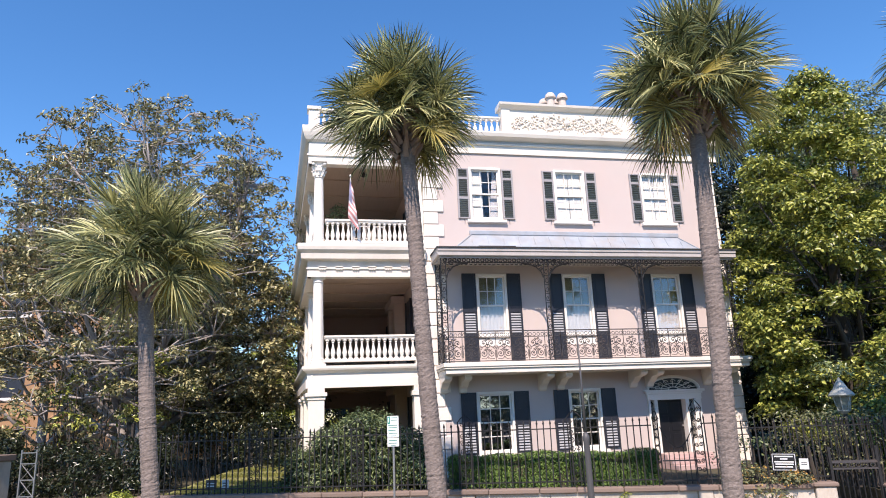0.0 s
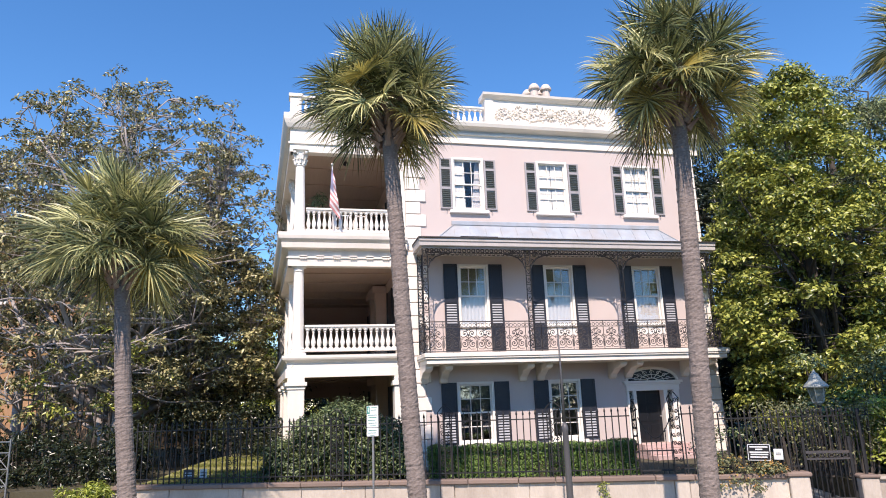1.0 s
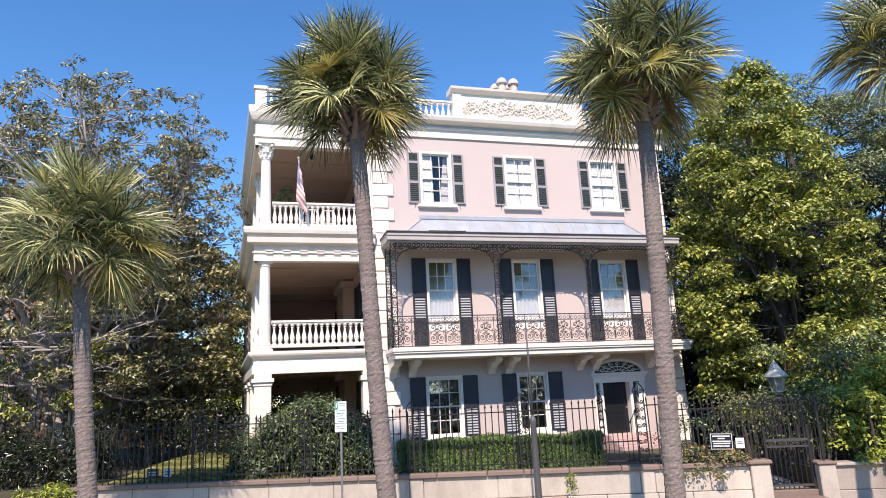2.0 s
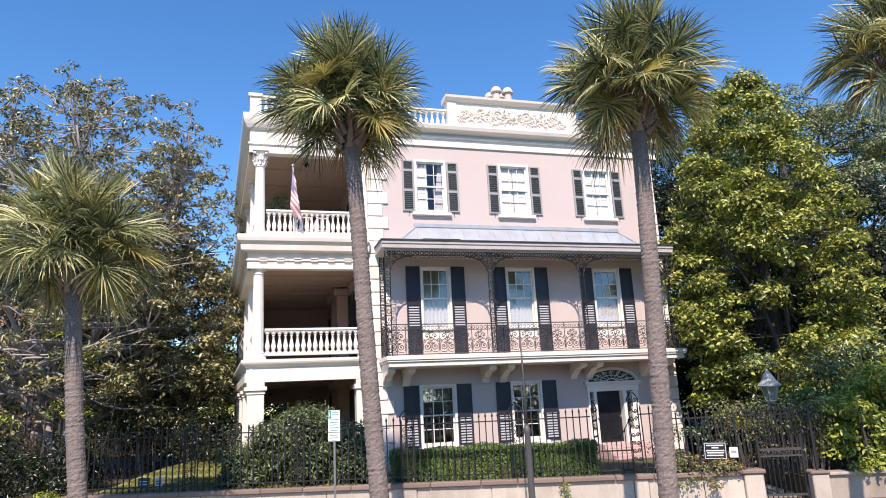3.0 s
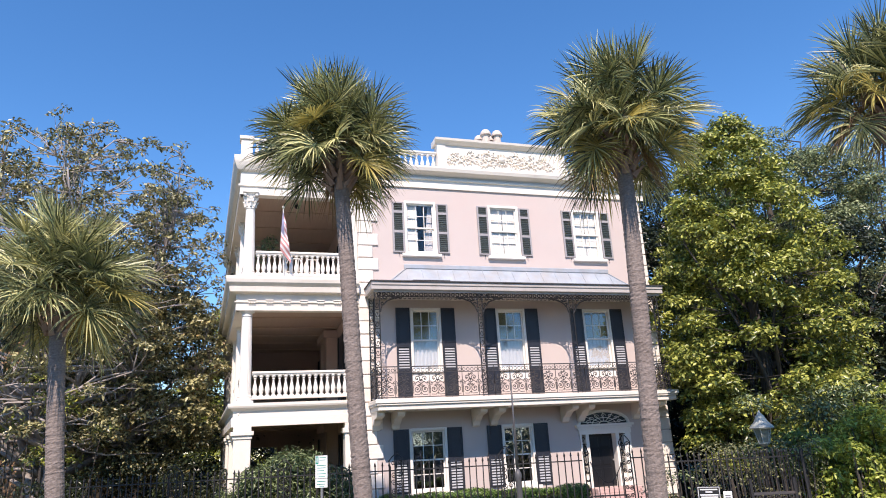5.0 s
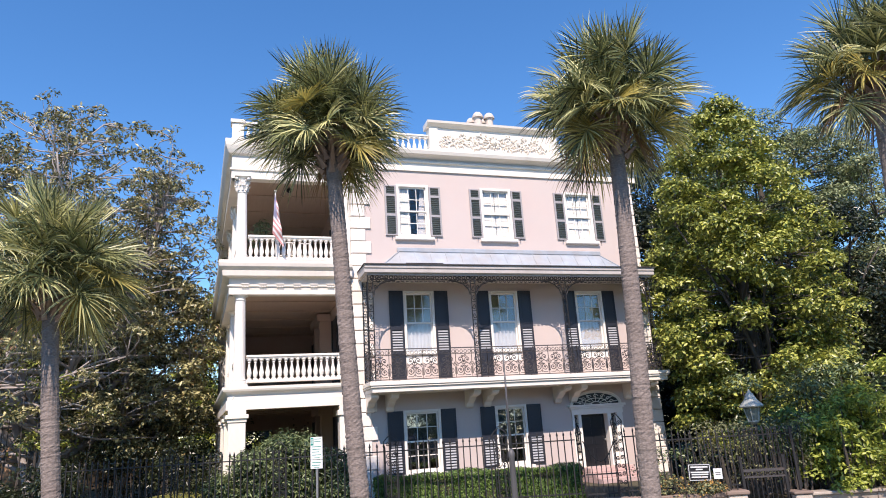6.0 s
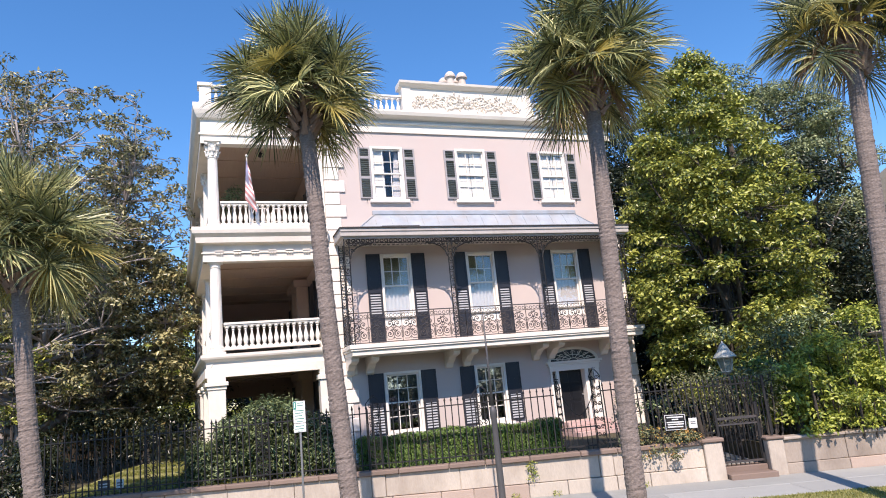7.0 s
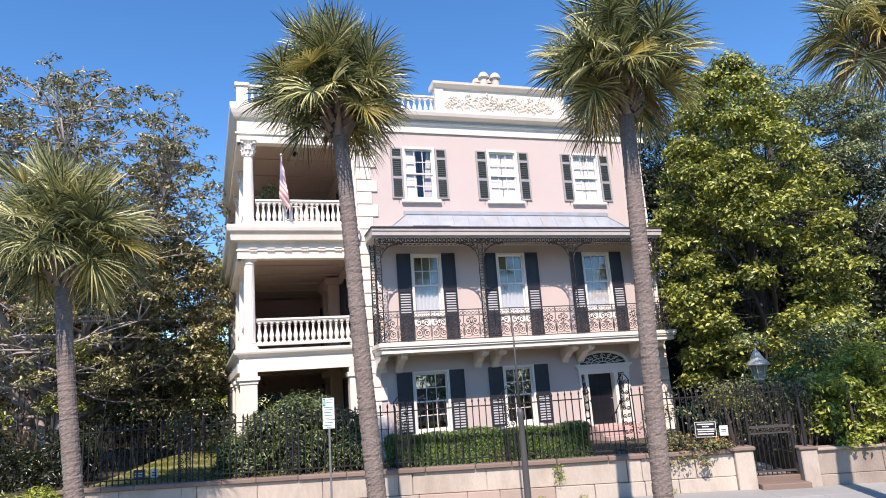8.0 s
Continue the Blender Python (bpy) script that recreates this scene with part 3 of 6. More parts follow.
# ---- windows and shutters ----
def window(parent, x0, x1, z0, z1, inner, cols=3, rows=4, sill=True, plain_lower=False):
    glass = GLASS_CLEAR if inner in ("shut", "half") else GLASS_DIM if inner == "dark" else GLASS
    w = new("window")
    w.parent = parent
    tagged(w, {"shade": "white sash window with an olive sheet for reflected trees above a white curtain", "shut": "white sash window with closed white inner shutters", "half": "white sash window with one inner shutter folded open", "dark": "white sash window with a grey-blue sheet for the reflection in its upper half"}[inner])
    bm = bmesh.new()
    c = 0.085
    for a, b, d, e in ((x0 - 0.0, x0 + c, z0, z1), (x1 - c, x1, z0, z1), (x0 + c, x1 - c, z1 - c, z1), (x0 + c, x1 - c, z0, z0 + c)):
        box(bm, a, b, -0.035, 0.16, d, e)
    part("window_frame", bm, TRIM, w, bevel=0.008)
    if sill:
        part("sill", bx(x0 - 0.12, x1 + 0.12, -0.13, 0.1, z0 - 0.11, z0 - 0.004), TRIM, w, bevel=0.012)
    gx0, gx1, gz0, gz1 = x0 + c, x1 - c, z0 + c, z1 - c
    mid = (gz0 + gz1) / 2
    for name, a, b, y in (("upper_sash", mid - 0.02, gz1, 0.045), ("lower_sash", gz0, mid + 0.02, 0.085)):
        bm = bmesh.new()
        s, m_ = 0.045, 0.022
        box(bm, gx0, gx0 + s, y, y + 0.038, a, b)
        box(bm, gx1 - s, gx1, y, y + 0.038, a, b)
        box(bm, gx0 + s, gx1 - s, y, y + 0.038, a, a + s)
        box(bm, gx0 + s, gx1 - s, y, y + 0.038, b - s, b)
        half = rows // 2
        cols_ = cols
        if plain_lower and name == "lower_sash":
            half, cols_ = 1, 1
        for i in range(1, cols_):
            xx = gx0 + s + (gx1 - gx0 - 2 * s) * i / cols_
            box(bm, xx - m_ / 2, xx + m_ / 2, y + 0.003, y + 0.034, a + s, b - s)
        for j in range(1, half):
            zz = a + s + (b - a - 2 * s) * j / half
            box(bm, gx0 + s, gx1 - s, y + 0.005, y + 0.032, zz - m_ / 2, zz + m_ / 2)
        sash = part(name, bm, TRIM, w)
        for i in range(cols_):
            for j in range(half):
                pw, ph = (gx1 - gx0 - 2 * s) / cols_, (b - a - 2 * s) / half
                key = (glass.name, round(pw, 3), round(ph, 3))
                if key not in QM:
                    QM[key] = mesh_of(bx(-pw / 2, pw / 2, -0.002, 0.002, -ph / 2, ph / 2), "pane", glass)
                p = part("pane", QM[key], None, w, at=pose(gx0 + s + (i + 0.5) * pw, y + 0.018, a + s + (j + 0.5) * ph, random.uniform(-0.6, 0.6), 0, random.uniform(-0.6, 0.6)))
                p.visible_shadow = False
    if inner == "shade":
        # added olive sheet in place of the tree reflection
        part("window_shade", bx(gx0, gx1, 0.20, 0.205, mid + 0.05, gz1), REFLECTOLIVE, w)
        bm = bmesh.new()
        n = 26
        lo = [bm.verts.new((gx0 + (gx1 - gx0) * i / n, 0.17 + 0.02 * math.sin(i * 1.7), gz0)) for i in range(n + 1)]
        hi = [bm.verts.new((gx0 + (gx1 - gx0) * i / n, 0.17 + 0.015 * math.sin(i * 1.7 + 0.4), mid + 0.06)) for i in range(n + 1)]
        for i in range(n):
            bm.faces.new((lo[i], lo[i + 1], hi[i + 1], hi[i]))
        part("curtain", bm, CURTAIN, w, smooth=True)
    elif inner == "dark":
        # added sheet behind the upper sash, coloured as the reflection in the glass
        bm = bmesh.new()
        n = 26
        lo = [bm.verts.new((gx0 + (gx1 - gx0) * i / n, 0.19 + 0.02 * math.sin(i * 1.3), mid + 0.02)) for i in range(n + 1)]
        hi = [bm.verts.new((gx0 + (gx1 - gx0) * i / n, 0.19 + 0.015 * math.sin(i * 1.3 + 0.4), gz1)) for i in range(n + 1)]
        for i in range(n):
            bm.faces.new((lo[i], lo[i + 1], hi[i + 1], hi[i]))
        part("curtain", bm, REFLECTGREY, w, smooth=True)
    elif inner in ("shut", "half"):
        panels = ((gx0, (gx0 + gx1) / 2 - 0.01), ((gx0 + gx1) / 2 + 0.01, gx1)) if inner == "shut" else ((gx0, gx0 + (gx1 - gx0) * 0.42),)
        for a, b in panels:
            bm = bx(a, b, 0.137, 0.16, gz0, gz1)
            for q in range(3):
                h = (gz1 - gz0) / 3
                box(bm, a + 0.06, b - 0.06, 0.128, 0.139, gz0 + q * h + 0.07, gz0 + (q + 1) * h - 0.05)
            part("inner_shutter", bm, INSHUT, w, bevel=0.004)
        if inner == "half":
            bm = bmesh.new()
            prism(bm, [(gx1 - 0.02, gz0), (gx1 - 0.02, gz1), (gx1 - 0.14, gz1), (gx1 - 0.24, mid), (gx1 - 0.34, gz0)], 0.22, 0.25, "y")
            part("curtain", bm, CURTAIN, w)
    return w


def shutter_mesh(wd, ht, panels, frame_mat, louvre_mat, solid, pitch):
    bm = bmesh.new()
    s = 0.06
    box(bm, 0, s, -0.045, 0, 0, ht)
    box(bm, wd - s, wd, -0.045, 0, 0, ht)
    edges = [0.0, *panels, ht]
    # added dark backing sheet stands in for shade in the slat gaps
    box(bm, s, wd - s, -0.0028, -0.0005, 0.05, ht - 0.05)
    for k in solid:
        box(bm, s, wd - s, -0.03, -0.006, edges[k] + 0.045, edges[k + 1] - 0.045)
        box(bm, s + 0.05, wd - s - 0.05, -0.038, -0.029, edges[k] + 0.1, edges[k + 1] - 0.1)
    for e in edges:
        lo = max(0, e - 0.045)
        hi = min(ht, e + 0.045)
        box(bm, s, wd - s, -0.042, -0.003, lo, hi)
    frame_me = mesh_of(bm, "shutter_frame", frame_mat, bevel=0.005)
    bm = bmesh.new()
    for a, b in [e for k, e in enumerate(zip(edges, edges[1:])) if k not in solid]:
        z = a + 0.06
        while z < b - 0.06:
            v = [bm.verts.new(c) for c in ((s, -0.036, z), (wd - s, -0.036, z), (wd - s, -0.010, z + 0.045), (s, -0.010, z + 0.045), (s, -0.030, z - 0.006), (wd - s, -0.030, z - 0.006), (wd - s, -0.004, z + 0.039), (s, -0.004, z + 0.039))]
            for f in ((0, 1, 2, 3), (7, 6, 5, 4), (0, 4, 5, 1), (3, 2, 6, 7)):
                bm.faces.new([v[i] for i in f])
            z += pitch
    return frame_me, mesh_of(bm, "louvres", louvre_mat)


def shutters(x0, x1, z0, z1, wd, panels, frame_mat, louvre_mat, solid=(), pitch=0.07):
    fm, lm = shutter_mesh(wd, z1 - z0, panels, frame_mat, louvre_mat, solid, pitch)
    for x in (x0 - wd - 0.012, x1 + 0.012):
        s = part("shutter", fm, None, house, at=pose(x, -0.012, z0, 0, 0, random.uniform(-1.2, 1.2)))
        part("louvres", lm, None, s)
        bm = bmesh.new()
        tube(bm, [(wd / 2, -0.05, -0.02), (wd / 2, -0.055, -0.1)], 0.012, 5)
        part("shutter_dog", bm, IRON, s)


for (a, b), kind_ in zip(WIN3, ("half", "shut", "shut")):
    window(house, a, b, *Z3, kind_)
    shutters(a, b, 9.90, 11.72, 0.42, [0.74, 1.46], SHUTTER_GR, LOUVRE)
for a, b in WIN2:
    window(house, a, b, Z2[0] + 0.27, Z2[1], "shade", sill=False, plain_lower=True)
    part("apron_panel", bx(a, b, 0.03, 0.12, Z2[0], Z2[0] + 0.25), TRIM, house, bevel=0.006)
    shutters(a, b, 5.08, 7.97, 0.47, [0.84, 1.62], SHUTTER_DK, LOUVRE_SUNLIT, (0, 2), 0.085)
for a, b in WIN1:
    window(house, a, b, *Z1, "dark")
    shutters(a, b, 2.16, 4.07, 0.50, [0.90, 1.40], SHUTTER_DK, LOUVRE_SUNLIT, (1, 2), 0.085)

# ---- entrance ----
door = new("front_door")
door.parent = house
tagged(door, "black panelled front door between white sidelights")
bm = bx(12.76, 13.78, 0.20, 0.26, 1.9, 3.62)
for z0, z1 in ((2.02, 2.5), (2.6, 3.1), (3.2, 3.52)):
    for a, b in ((12.87, 13.22), (13.32, 13.67)):
        box(bm, a, b, 0.185, 0.2, z0, z1)
part("door_leaf", bm, DOORBLACK, door, bevel=0.006)
bm = bmesh.new()
ball(bm, (13.71, 0.15, 2.75), 0.035, 6)
part("door_knob", bm, STEEL, door)
for a, b in ((12.42, 12.50), (12.64, 12.76), (13.78, 13.93), (14.10, 14.38)):
    bm = bx(a, b, -0.06, 0.3, 1.9, 3.62)
    if b - a > 0.1:
        box(bm, a + 0.05, b - 0.05, -0.085, -0.062, 2.1, 3.5)
    part("door_pilaster", bm, TRIM, door, bevel=0.006)
for a, b in ((12.50, 12.64), (13.93, 14.10)):
    part("sidelight_panel", bx(a, b, 0.05, 0.3, 1.9, 2.3), TRIM, door)
part("door_lintel", bx(12.40, 14.40, -0.08, 0.3, 3.62, 3.80), TRIM, door, bevel=0.006)
bm = bx(12.30, 14.50, -0.16, 0.02, 3.87, 3.95)
box(bm, 12.36, 14.44, -0.11, 0.02, 3.802, 3.868)
part("door_cornice", bm, TRIM, door, bevel=0.008)
for a, b in ((12.50, 12.64), (13.93, 14.10)):
    p = part("pane", bx(a, b, 0.10, 0.106, 2.3, 3.62), GLASS, door)
    p.visible_shadow = False
    bm = bmesh.new()
    for q in range(5):
        tube(bm, spiral((a + b) / 2, 2.45 + q * 0.25, (b - a) * 0.55, 1.0, y=0.05, n=12, squash=1.6), 0.014, 4)
    part("sidelight_tracery", bm, IRON, door)
FANX, FANZ, FANW, FANH = 13.41, 3.955, 0.90, 0.40
def arc(r, n=24, y=0.0, zz=1.0):
    return [(FANX + FANW * r * math.cos(math.pi * k / n), y, FANZ + FANH * zz * r * math.sin(math.pi * k / n)) for k in range(n + 1)]
fan = new("fanlight")
fan.parent = house
tagged(fan, "half-oval fanlight with curved white tracery over dark glass")
bm = bmesh.new()
tube(bm, arc(1.06, y=-0.02), 0.055, 6)
part("fan_frame", bm, TRIM, fan)
bm = bmesh.new()
prism(bm, [(x, z) for x, _, z in arc(1.0)], -0.012, 0.02, "y")
part("fan_glass", bm, DOORBLACK, fan)
bm = bmesh.new()
for k in range(7):
    a = math.pi * (k + 0.5) / 7
    tube(bm, [(FANX + 0.16 * math.cos(a), -0.02, FANZ + 0.08 * math.sin(a)), (FANX + FANW * math.cos(a), -0.02, FANZ + FANH * math.sin(a))], 0.011, 4)
    tube(bm, spiral(FANX + 0.62 * math.cos(a), FANZ + 0.27 * math.sin(a), 0.11, 1.0, y=-0.022, n=10, squash=0.7), 0.010, 4)
tube(bm, arc(0.5, y=-0.02), 0.012, 4)
tube(bm, arc(0.2, y=-0.02), 0.014, 4)
part("fan_tracery", bm, TRIM, fan)
for k in range(3):
    part("entrance_step", bx(12.55, 14.2, -0.35 - 0.33 * (3 - k), -0.005, 1.44 + 0.155 * k, 1.44 + 0.155 * (k + 1)), PINKTILE, house, "pink tiled entrance step", bevel=0.012)

# ---- street balcony with iron railing and metal canopy ----
BX0, BX1, BY = 5.21, 15.67, -1.34
balcony = new("balcony")
balcony.parent = house
tagged(balcony, "stone balcony with cast-iron scroll railing under a metal canopy")
bm = bx(BX0 + 0.08, BX1 - 0.08, BY + 0.08, -0.001, 4.60, 4.74)
box(bm, BX0 + 0.03, BX1 - 0.03, BY + 0.03, -0.001, 4.742, 4.80)
box(bm, BX0, BX1, BY, -0.001, 4.802, 4.93)
part("balcony_floor", bm, WHITE, balcony, bevel=0.012)
BR = [(0, 4.067), (-0.08, 4.053), (-0.15, 4.089), (-0.18, 4.161), (-0.22, 4.218), (-0.34, 4.254), (-0.44, 4.312), (-0.5, 4.384), (-0.62, 4.406), (-0.78, 4.406), (-0.92, 4.442), (-0.98, 4.506), (-0.96, 4.564), (-1.02, 4.571), (-1.02, 4.6), (0, 4.6)]
for x in (5.42, 6.05, 8.72, 9.34, 11.92, 12.52, 14.66, 15.22):
    part("balcony_bracket", prism(bmesh.new(), BR, x - 0.12, x + 0.12, "x"), WHITE, house, bevel=0.012)


def rail_panel_mesh(wd, ht):
    bm = bmesh.new()
    c = wd / 2
    for x in (0.0, wd):
        tube(bm, [(x, 0, 0.0), (x, 0, ht)], 0.0135, 4)
    tube(bm, [(c, 0, 0.05), (c, 0, ht * 0.52)], 0.010, 4)
    for sgn in (-1, 1):
        tube(bm, spiral(c + sgn * wd * 0.24, ht * 0.24, wd * 0.22, 1.5, start=math.pi / 2, hand=sgn, n=16), 0.0145, 4)
        tube(bm, spiral(c + sgn * wd * 0.22, ht * 0.60, wd * 0.19, 1.3, start=-math.pi / 2, hand=-sgn, n=14), 0.0145, 4)
        tube(bm, [(c, 0, ht * 0.42), (c + sgn * wd * 0.17, 0, ht * 0.50), (c + sgn * wd * 0.34, 0, ht * 0.44), (c + sgn * wd * 0.45, 0, ht * 0.52)], 0.0135, 4)
        tube(bm, [(c, 0, ht * 0.14), (c + sgn * wd * 0.12, 0, ht * 0.06), (c + sgn * wd * 0.40, 0, ht * 0.07)], 0.011, 4)
        ball(bm, (c + sgn * wd * 0.22, 0, ht * 0.60), 0.022, 4)
        ball(bm, (c + sgn * wd * 0.24, 0, ht * 0.24), 0.022, 4)
    for k in range(4):
        tube(bm, [(wd * (k + 0.5) / 4 + 0.05 * math.cos(a), 0, ht * 0.88 + 0.05 * math.sin(a)) for a in [2 * math.pi * q / 8 for q in range(9)]], 0.010, 4)
    for sgn in (-1, 1):
        tube(bm, spiral(c + sgn * wd * 0.41, ht * 0.42, wd * 0.09, 1.2, hand=sgn, n=8), 0.009, 4)
        tube(bm, spiral(c + sgn * wd * 0.10, ht * 0.36, wd * 0.09, 1.2, hand=-sgn, n=8), 0.0135, 4)
        tube(bm, spiral(c + sgn * wd * 0.08, ht * 0.72, wd * 0.08, 1.2, hand=sgn, n=8), 0.0135, 4)
        tube(bm, [(c + sgn * wd * 0.45, 0, ht * 0.1), (c + sgn * wd * 0.45, 0, ht * 0.36)], 0.0135, 4)
    tube(bm, [(0, 0, ht * 0.80), (wd, 0, ht * 0.80)], 0.011, 4)
    ball(bm, (c, 0, ht * 0.54), 0.035, 5)
    return mesh_of(bm, "railing_panel", IRON_GREY)


RZ0, RZ1, RY = 4.98, 5.92, -1.08
npan = 19
pw = (BX1 - BX0 - 0.24) / npan
rp = rail_panel_mesh(pw, RZ1 - RZ0 - 0.03)
for k in range(npan):
    part("railing_panel", rp, None, balcony, at=pose(BX0 + 0.12 + k * pw, RY, RZ0 + 0.01))
for x in (BX0 + 0.12, BX1 - 0.12):
    for k in range(2):
        part("railing_panel", rp, None, balcony, at=pose(x, RY + 0.02 + k * 0.52, RZ0 + 0.01, 0, 0, 90))
bm = bx(BX0 + 0.1, BX1 - 0.1, RY - 0.022, RY + 0.022, RZ1 - 0.03, RZ1)
box(bm, BX0 + 0.1, BX1 - 0.1, RY - 0.016, RY + 0.016, RZ0 - 0.01, RZ0 + 0.015)
for x in (BX0 + 0.12, BX1 - 0.12):
    box(bm, x - 0.02, x + 0.02, RY + 0.02, -0.002, RZ1 - 0.028, RZ1 - 0.002)
part("railing_bar", bm, IRON_GREY, balcony)


def lattice_post(x, z0, z1, wd=0.16):
    bm = bmesh.new()
    for sx in (-wd / 2, wd / 2):
        tube(bm, [(x + sx, RY, z0), (x + sx, RY, z1)], 0.018, 5)
    z, k = z0 + 0.05, 0
    while z < z1 - 0.2:
        h = 0.30
        tube(bm, spiral(x, z + h / 2, wd * 0.46, 1.15, start=k * math.pi, hand=1 if k % 2 else -1, y=RY, n=10, squash=1.5), 0.014, 4)
        tube(bm, [(x - wd / 2, RY, z), (x + wd / 2, RY, z)], 0.011, 4)
        z += h
        k += 1
    return bm


POSTX = (5.36, 8.78, 12.08, 15.40)
for x in POSTX:
    part("canopy_post", lattice_post(x, 4.94, 8.26), IRON, balcony)
for x in (POSTX[0] + 0.0, POSTX[-1]):
    bm = lattice_post(x, 4.94, 8.26, 0.14)
    bmesh.ops.translate(bm, verts=bm.verts[:], vec=(0, -RY - 0.14, 0))
    part("canopy_post", bm, IRON, balcony)


def spandrel(bm, x, sgn):
    pts = [(x, RY, 7.62), (x + sgn * 0.06, RY, 7.80), (x + sgn * 0.22, RY, 7.97), (x + sgn * 0.45, RY, 8.06), (x + sgn * 0.72, RY, 8.10)]
    tube(bm, pts, 0.028, 4)
    tube(bm, spiral(x + sgn * 0.17, 8.09, 0.11, 1.3, hand=sgn, y=RY, n=12), 0.025, 4)
    tube(bm, spiral(x + sgn * 0.40, 8.13, 0.07, 1.3, hand=-sgn, y=RY, n=10), 0.021, 4)
    tube(bm, spiral(x + sgn * 0.08, 7.89, 0.07, 1.2, hand=-sgn, y=RY, n=10), 0.021, 4)


for i, x in enumerate(POSTX):
    bm = bmesh.new()
    if i < 3:
        spandrel(bm, x + 0.1, 1)
    if i > 0:
        spandrel(bm, x - 0.1, -1)
    part("canopy_spandrel", bm, IRON, balcony)
bm = bmesh.new()
tube(bm, [(POSTX[0], RY, 8.11), (POSTX[-1], RY, 8.11)], 0.018, 4)
n = 66
for k in range(n):
    x = POSTX[0] + (k + 0.5) * (POSTX[-1] - POSTX[0]) / n
    tube(bm, [(x + 0.055 * math.cos(a), RY, 8.185 + 0.055 * math.sin(a)) for a in [2 * math.pi * q / 7 for q in range(8)]], 0.022, 4)
    tube(bm, [(x + 0.04 * math.cos(a) + 0.07, RY, 8.07 + 0.03 * math.sin(a)) for a in [math.pi + math.pi * q / 5 for q in range(6)]], 0.017, 4)
part("canopy_frieze", bm, IRON, balcony, "lace-like cast-iron frieze")
EY = -1.17
bm = bx(BX0 + 0.06, BX1 - 0.08, EY + 0.03, -0.001, 8.24, 8.30)
prism(bm, [(EY - 0.03, 8.302), (EY - 0.05, 8.32), (EY - 0.05, 8.44), (EY - 0.08, 8.46), (EY - 0.08, 8.56), (-0.001, 8.56), (-0.001, 8.302)], BX0 - 0.04, BX1 + 0.02, "x")
part("canopy_eave", bm, EAVE, balcony, "weathered pale grey boxed eave")
bm = bx(BX0 - 0.07, BX1 + 0.05, EY - 0.12, EY - 0.03, 8.562, 8.595)
box(bm, BX0 - 0.07, BX0 - 0.0, EY - 0.028, -0.001, 8.562, 8.595)
box(bm, BX1 - 0.02, BX1 + 0.05, EY - 0.028, -0.001, 8.562, 8.595)
part("canopy_gutter", bm, IRON_GREY, balcony, "dark metal gutter lip")
part("loose_flashing", bx(BX0 + 1.3, BX0 + 2.55, EY - 0.10, EY + 0.25, 8.60, 8.625), IRON, balcony, "strip of dark sheet lying in the gutter", bevel=0.008)


def canopy_ring(f):
    """Inset corners of the hipped sheet at fraction f: a low skirt, then a steep upper slope."""
    if f <= 0.5:
        k = f / 0.5
        run, deep, z = 0.74 * k, 0.78 * k, 8.575 + 0.17 * k
    else:
        k = (f - 0.5) / 0.5
        run, deep, z = 0.74 + 0.70 * k, 0.78 + 0.40 * k, 8.745 + 0.60 * k
    return BX0 - 0.02 + run, BX1 - run, EY - 0.03 + deep, z


bm = bmesh.new()
rows_ = []
for q in range(7):
    a, b, y, z = canopy_ring(q / 6)
    rows_.append([bm.verts.new(p) for p in ((a, 0.0, z), (a, y, z), (b, y, z), (b, 0.0, z))])
for lo, hi in zip(rows_, rows_[1:]):
    for k in range(3):
        bm.faces.new((lo[k], lo[k + 1], hi[k + 1], hi[k]))
part("canopy_sheet", bm, METALROOF, balcony, "grey-blue standing-seam metal sheet")
bm = bmesh.new()
for k in range(19):
    f0 = (k + 0.5) / 19
    x = BX0 + f0 * (BX1 - BX0)
    pts = []
    for q in range(7):
        a, b, y, z = canopy_ring(q / 6)
        if a <= x <= b:
            pts.append((x, y - 0.005, z + 0.012))
    if len(pts) > 1:
        tube(bm, pts, 0.014, 4)
for e in (0, 1):
    tube(bm, [(canopy_ring(q / 6)[e], canopy_ring(q / 6)[2] - 0.005, canopy_ring(q / 6)[3] + 0.014) for q in range(7)], 0.022, 4)
part("canopy_seams", bm, METALROOF, balcony)
a, b, y, z = canopy_ring(1.0)
part("canopy_flashing", bx(a - 0.10, b + 0.10, -0.07, -0.002, z - 0.03, z + 0.13), METALROOF, balcony, bevel=0.02)

# ---- side porches on three storeys ----
PX_COL, PY_COL = 1.49, 0.16
PEND = 12.2
def porch_band(name, prof, label=""):
    """A moulded band along the street end and down the garden side of the porch. prof: (out, z)."""
    bm = bmesh.new()
    prism(bm, [(0.02 - o, z) for o, z in prof] + [(0.3, prof[-1][1]), (0.3, prof[0][1])], PX0 + 0.02, X0 - 0.04, "x")
    for v in bm.verts:
        if v.co.x < 2.0 and v.co.y < 0.1:
            v.co.x = PX0 + 0.02 - (0.02 - v.co.y)
    part(name, bm, WHITE, house, label)
    bm = bmesh.new()
    prism(bm, [(PX0 + 0.02 - o, z) for o, z in prof] + [(PX0 + 0.35, prof[-1][1]), (PX0 + 0.35, prof[0][1])], 0.02 - prof[0][0], PEND, "y")
    for v in bm.verts:
        if v.co.y < 1.0:
            o = PX0 + 0.02 - v.co.x
            v.co.y = 0.02 - o if o > -0.1 else 0.021
    part(name, bm, WHITE, house)


